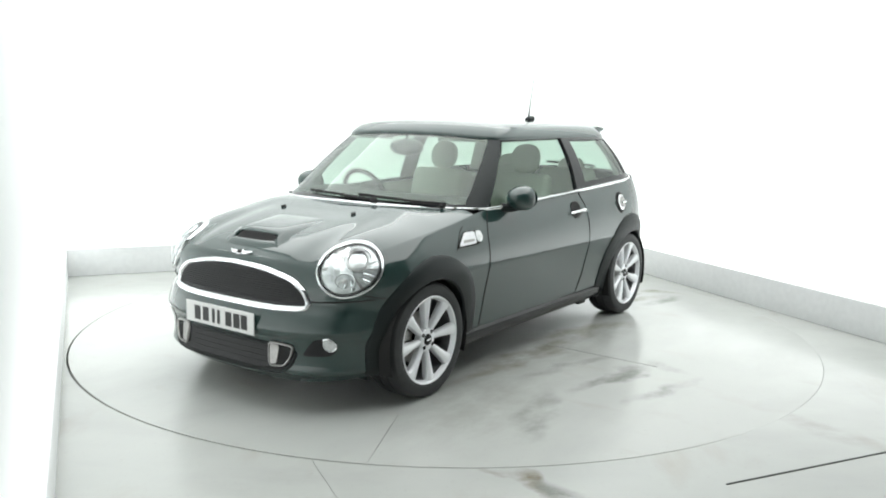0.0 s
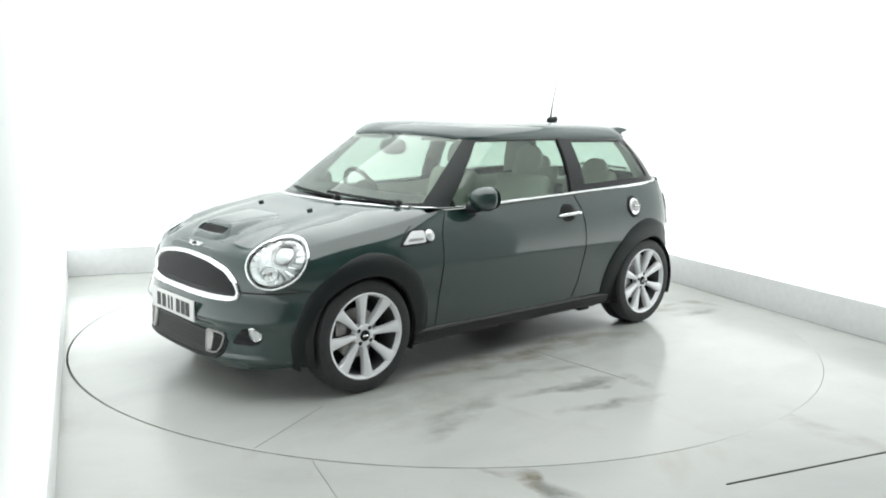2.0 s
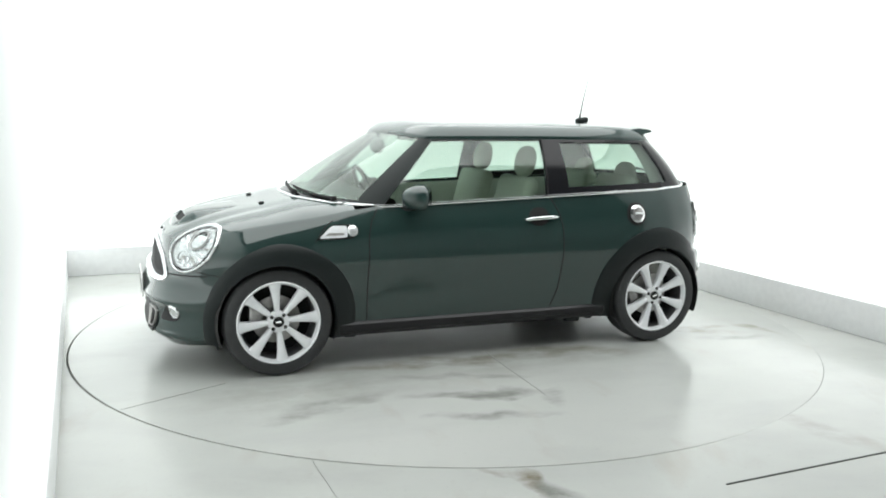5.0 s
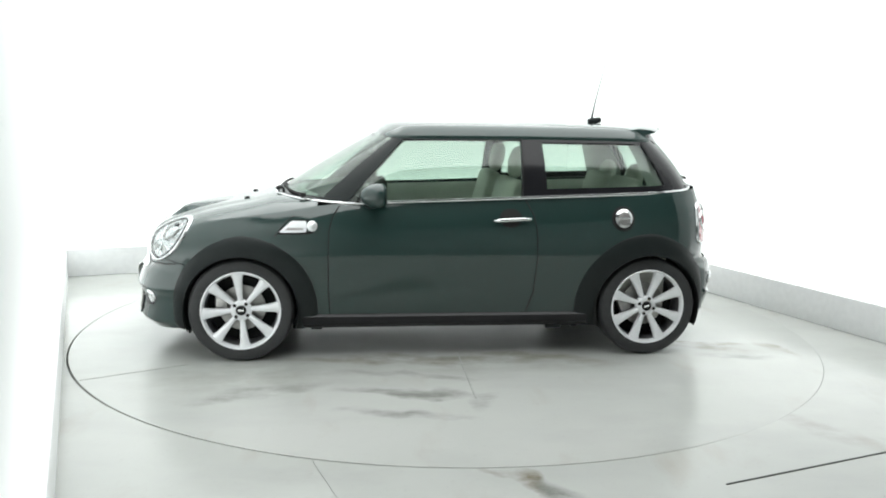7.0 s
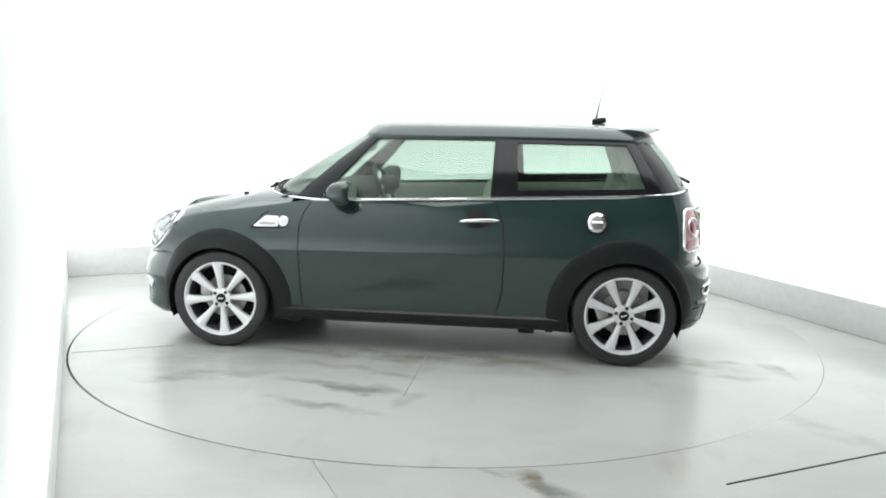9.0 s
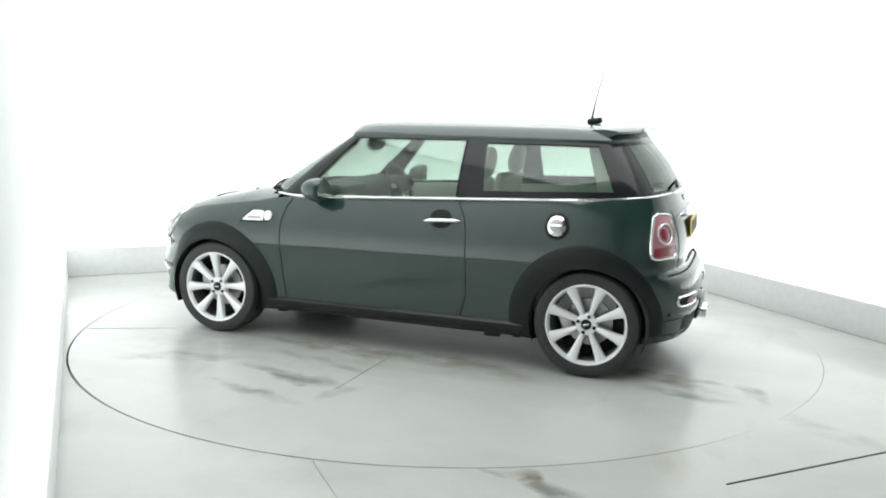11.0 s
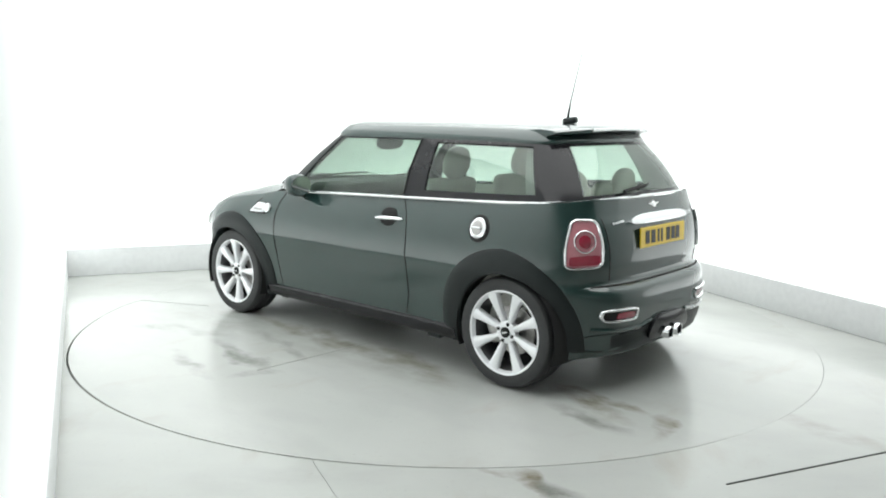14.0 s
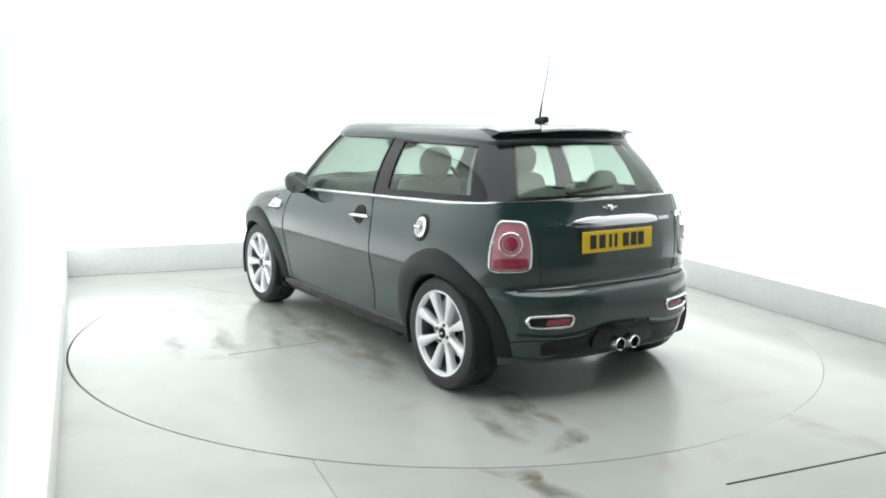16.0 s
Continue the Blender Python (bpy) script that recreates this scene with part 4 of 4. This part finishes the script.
    for s in (1, -1):
        part("wing", pad("rear", [(s * 0.022, 0.990), (s * 0.058, 0.993), (s * 0.048, 0.985), (s * 0.022, 0.98)], 0.006, sink=0.0, rings=2), CHROME, badge)
    for k in range(5):
        part("script_bar", pad("rear", [(0.455 - 0.02 * k, 0.905 + 0.002 * k), (0.442 - 0.02 * k, 0.906 + 0.002 * k), (0.442 - 0.02 * k, 0.916 + 0.002 * k), (0.455 - 0.02 * k, 0.915 + 0.002 * k)], 0.004, sink=0.0, rings=1), CHROME, car)
        part("script_bar", pad("rear", [(-0.442 + 0.02 * k, 0.905), (-0.455 + 0.02 * k, 0.905), (-0.455 + 0.02 * k, 0.922), (-0.442 + 0.02 * k, 0.922)], 0.004, sink=0.0, rings=1), CHROME, car)
    # black diffuser round the pipes
    o = rounded([(-0.68, 0.345), (-0.30, 0.345), (-0.17, 0.385), (0.17, 0.385), (0.30, 0.345), (0.68, 0.345), (0.66, 0.232), (-0.66, 0.232)], 0.2, 3)
    part("rear_diffuser", pad("rear", o, 0.006, sink=0.0, rings=4), PLASTIC, car, "matt black lower bumper insert")
    part("exhaust_surround", pad("rear", rounded([(-0.23, 0.262), (-0.215, 0.345), (-0.15, 0.395), (0.15, 0.395), (0.215, 0.345), (0.23, 0.262)], 0.2, 3), 0.022, dome=0.012, sink=0.0, rings=4), BLACK, car, "raised black surround over the tailpipes")
    for s in (1, -1):
        part("bumper_crease", line("rear", [(s * 0.63, 0.372), (s * 0.45, 0.358), (s * 0.30, 0.360), (s * 0.20, 0.378)], 0.013, 0.0), PAINT, car, "raised edge of the rear bumper")
    pts = [house(11 - k * 0.16, 0.10 + 0.012 * k, 1, -0.018) for k in range(9)]
    part("rear_wiper", tube([(p.x, 0.30 - p.y * 0.9, p.z) for p in pts], 0.010, 6), GAP, car, "black rear wiper")


rear_end()


# ---- wheels ----
def build_wheel():
    w = new("wheel")
    tyre = revolve([(0.222, -0.095), (0.236, -0.101), (0.268, -0.106), (0.292, -0.098), (0.303, -0.080), (0.307, -0.055), (0.307, -0.036), (0.301, -0.034), (0.301, -0.028), (0.307, -0.026),
                    (0.307, 0.026), (0.301, 0.028), (0.301, 0.034), (0.307, 0.036), (0.307, 0.055), (0.303, 0.080), (0.292, 0.098), (0.268, 0.106), (0.236, 0.101), (0.222, 0.095)], 96)
    part("tyre", tyre, RUBBER, w, "black low-profile tyre")
    rim = revolve([(0.231, 0.094), (0.233, 0.100), (0.229, 0.103), (0.221, 0.099), (0.217, 0.088), (0.212, 0.074), (0.222, 0.070)], 96)
    part("rim", rim, ALLOY, w, "silver alloy rim")
    part("rim_barrel", revolve([(0.212, 0.075), (0.207, 0.05), (0.203, 0.0), (0.208, -0.06), (0.222, -0.095)], 72), BARREL, w, "inner barrel, its shade painted in as dark grey")
    part("brake_disc", revolve([(0.03, 0.0), (0.135, 0.0), (0.137, -0.005), (0.135, -0.012), (0.03, -0.012)], 48), STEEL, w, "worn steel brake disc")
    part("wheel_back", revolve([(0.01, -0.05), (0.208, -0.05)], 48), GAP, w)
    part("brake_caliper", box(0.075, 0.05, 0.13, 0.015, 2, pose(0.118, 0.012, 0.02)), STEEL, w)
    for k in range(8):
        a = 2 * math.pi * k / 8 - radians(5)
        rows = []
        for r, hw, y in ((0.030, 0.011, 0.072), (0.06, 0.0145, 0.075), (0.10, 0.018, 0.080), (0.15, 0.0235, 0.086), (0.19, 0.029, 0.090), (0.213, 0.036, 0.092), (0.224, 0.042, 0.092)):
            rows.append([(r * math.cos(a) - q * hw * math.sin(a), y + dy, r * math.sin(a) + q * hw * math.cos(a)) for q, dy in
                         ((-0.9, -0.035), (-1.0, -0.010), (-0.80, 0.0), (-0.3, 0.006), (0.3, 0.006), (0.80, 0.0), (1.0, -0.010), (0.9, -0.035))])
        part("spoke", grid(rows), ALLOY, w)
    part("hub", revolve([(0.062, 0.04), (0.062, 0.074), (0.056, 0.080), (0.034, 0.083), (0.030, 0.079), (0.001, 0.079)], 40), ALLOY, w)
    part("centre_cap", revolve([(0.029, 0.078), (0.029, 0.084), (0.024, 0.088), (0.001, 0.089)], 32), GAP, w, "black centre cap")
    part("cap_emblem", box(0.034, 0.003, 0.010, 0.001, 1, pose(0, 0.0895, 0)), CHROME, w)
    for k in range(4):
        a = math.pi / 2 * k + radians(38)
        bm = revolve([(0.0105, 0.070), (0.0105, 0.0835), (0.0085, 0.0845), (0.001, 0.081)], 12)
        bmesh.ops.translate(bm, vec=(0.048 * math.cos(a), 0, 0.048 * math.sin(a)), verts=bm.verts[:])
        part("wheel_bolt", bm, GAP, w)
    return w


def wheels():
    first = build_wheel()
    first.parent = car
    first.matrix_basis = pose(AXLE, 0.700, HUB_Z)
    for x, s, turn in ((-AXLE, 1, 20), (AXLE, -1, 0), (-AXLE, -1, 33)):
        m = pose(x, s * 0.700, HUB_Z, 0, 0, 0 if s > 0 else 180) @ pose(0, 0, 0, 0, turn, 0)
        copy_thing(first, m)


wheels()


# ---- inside ----
def seat(x, y, rear=False):
    st = part("rear_seat" if rear else "seat", box(0.50, 0.50, 0.16, 0.06, 4, pose(x + 0.02, y, 0.50, 0, -8, 0)), CREAM, car, "cream leather seat")
    part("backrest", box(0.10, 0.46, 0.56, 0.048, 4, pose(x - 0.25, y, 0.80, 0, -15, 0)), CREAM, st)
    bm = bmesh.new()
    bmesh.ops.create_uvsphere(bm, u_segments=24, v_segments=16, radius=1.0)
    for v in bm.verts:
        v.co = [h * math.copysign(abs(c) ** 0.85, c) for h, c in zip((0.050, 0.112, 0.104), v.co)]
    bmesh.ops.transform(bm, matrix=pose(x - 0.36, y, 1.165 if not rear else 1.055, 0, -12, 0), verts=bm.verts[:])
    part("headrest", bm, CREAM, st)
    for d in (0.05, -0.05):
        part("headrest_post", tube([(x - 0.33, y + d, 1.03), (x - 0.35, y + d, 1.12)], 0.006, 6), CHROME, st)


def inside():
    for y in (0.33, -0.37):
        seat(-0.12, y)
        seat(-0.93, y * 0.8, True)
    rows = []
    for i in range(17):
        y = -0.70 + 1.40 * i / 16
        e = (abs(y) / 0.70) ** 3
        rows.append([(1.0 - 0.35 * e, y, 0.945), (0.80 - 0.2 * e, y, 0.985), (0.64 - 0.06 * e, y, 0.990 + 0.02 * math.exp(-((y + 0.36) / 0.16) ** 2)), (0.54, y, 0.965), (0.50, y, 0.88), (0.56, y, 0.74), (0.60, y, 0.45)])
    part("dashboard", grid(rows), DASH, car, "dark dashboard", smooth=50)
    bm = revolve([(0.17 + 0.0155 * math.cos(t * math.pi / 5), 0.0155 * math.sin(t * math.pi / 5)) for t in range(11)], 40, "X")
    wheel = part("steering_wheel", bm, DASH, car, "black leather steering wheel", at=pose(0.42, -0.36, 0.935, 0, 24, 0))
    part("steering_hub", revolve([(0.001, 0.02), (0.06, 0.016), (0.075, -0.02), (0.05, -0.10)], 24, "X"), DASH, wheel)
    for a in (0, 180, 270):
        part("spoke", box(0.012, 0.11, 0.03, 0.004, 1, pose(0, 0, 0, a, 0, 0) @ pose(0, 0.11, 0)), ALLOY, wheel)
    bm = bmesh.new()
    bmesh.ops.create_uvsphere(bm, u_segments=24, v_segments=14, radius=1.0)
    for v in bm.verts:
        v.co = (0.028 * v.co.x, 0.135 * math.copysign(abs(v.co.y) ** 0.8, v.co.y), 0.052 * v.co.z)
    bmesh.ops.transform(bm, matrix=pose(0.44, 0, 1.255, 0, -8, 0), verts=bm.verts[:])
    mirror = part("interior_mirror", bm, DASH, car, "black oval interior mirror")
    part("mirror_stalk", tube([(0.445, 0, 1.28), (0.43, 0, 1.33)], 0.012, 8), DASH, mirror)
    for y in (0.36, -0.36):
        part("sun_visor", box(0.13, 0.36, 0.016, 0.006, 2, pose(0.30, y, 1.325, 0, 18, 0)), LINING, car)
    for s in (1, -1):
        rows = [[(0.62 - 2.0 * i / 20, s * yy, z - 0.02 + 0.06 * i / 20) for yy, z in ((0.735, 0.945), (0.70, 0.95), (0.68, 0.90), (0.69, 0.6), (0.66, 0.3))] for i in range(21)]
        part("door_trim", grid(rows), GREYLEA, car, "grey inner door trim")
    for s in (1, -1):
        rows = [[house(7.75 + 1.5 * i / 16, v / 8, s, 0.05 + 0.015 * (1 - i / 16)) for v in range(9)] for i in range(17)]
        bm = grid(rows)
        bmesh.ops.solidify(bm, geom=bm.faces[:], thickness=0.012)
        part("rear_pillar_trim", bm, LINING, car, "pale inner trim of the rear pillar")
    part("parcel_shelf", box(0.32, 1.22, 0.03, 0.01, 2, pose(-1.36, 0, 0.965)), GREYLEA, car, "grey parcel shelf")
    part("centre_console", box(0.75, 0.16, 0.30, 0.04, 3, pose(0.25, 0, 0.42)), DASH, car)
    part("bulkhead", box(0.03, 1.30, 0.55, 0.01, 1, pose(0.98, 0, 0.60)), DASH, car)


inside()


# ---- the turn ----
OFF = (0.0851, 0.0481)


def heading(t):
    """The car's heading in degrees: the disc starts slowly, then turns evenly."""
    if t < 0.5:
        return 234.45 - 3.0 * t - 2.0 * t * t
    return 232.45 - 6.927 * (t - 0.5)


def motions():
    times = [0.0, 0.25, 0.5, 0.75] + [0.5 * k for k in range(2, 33)]
    walk(turntable, [(t, pose(0, 0, 0, 0, 0, heading(t))) for t in times])
    walk(car, [(t, pose(0, 0, 0, 0, 0, heading(t)) @ pose(OFF[0], OFF[1], 0)) for t in times])


motions()
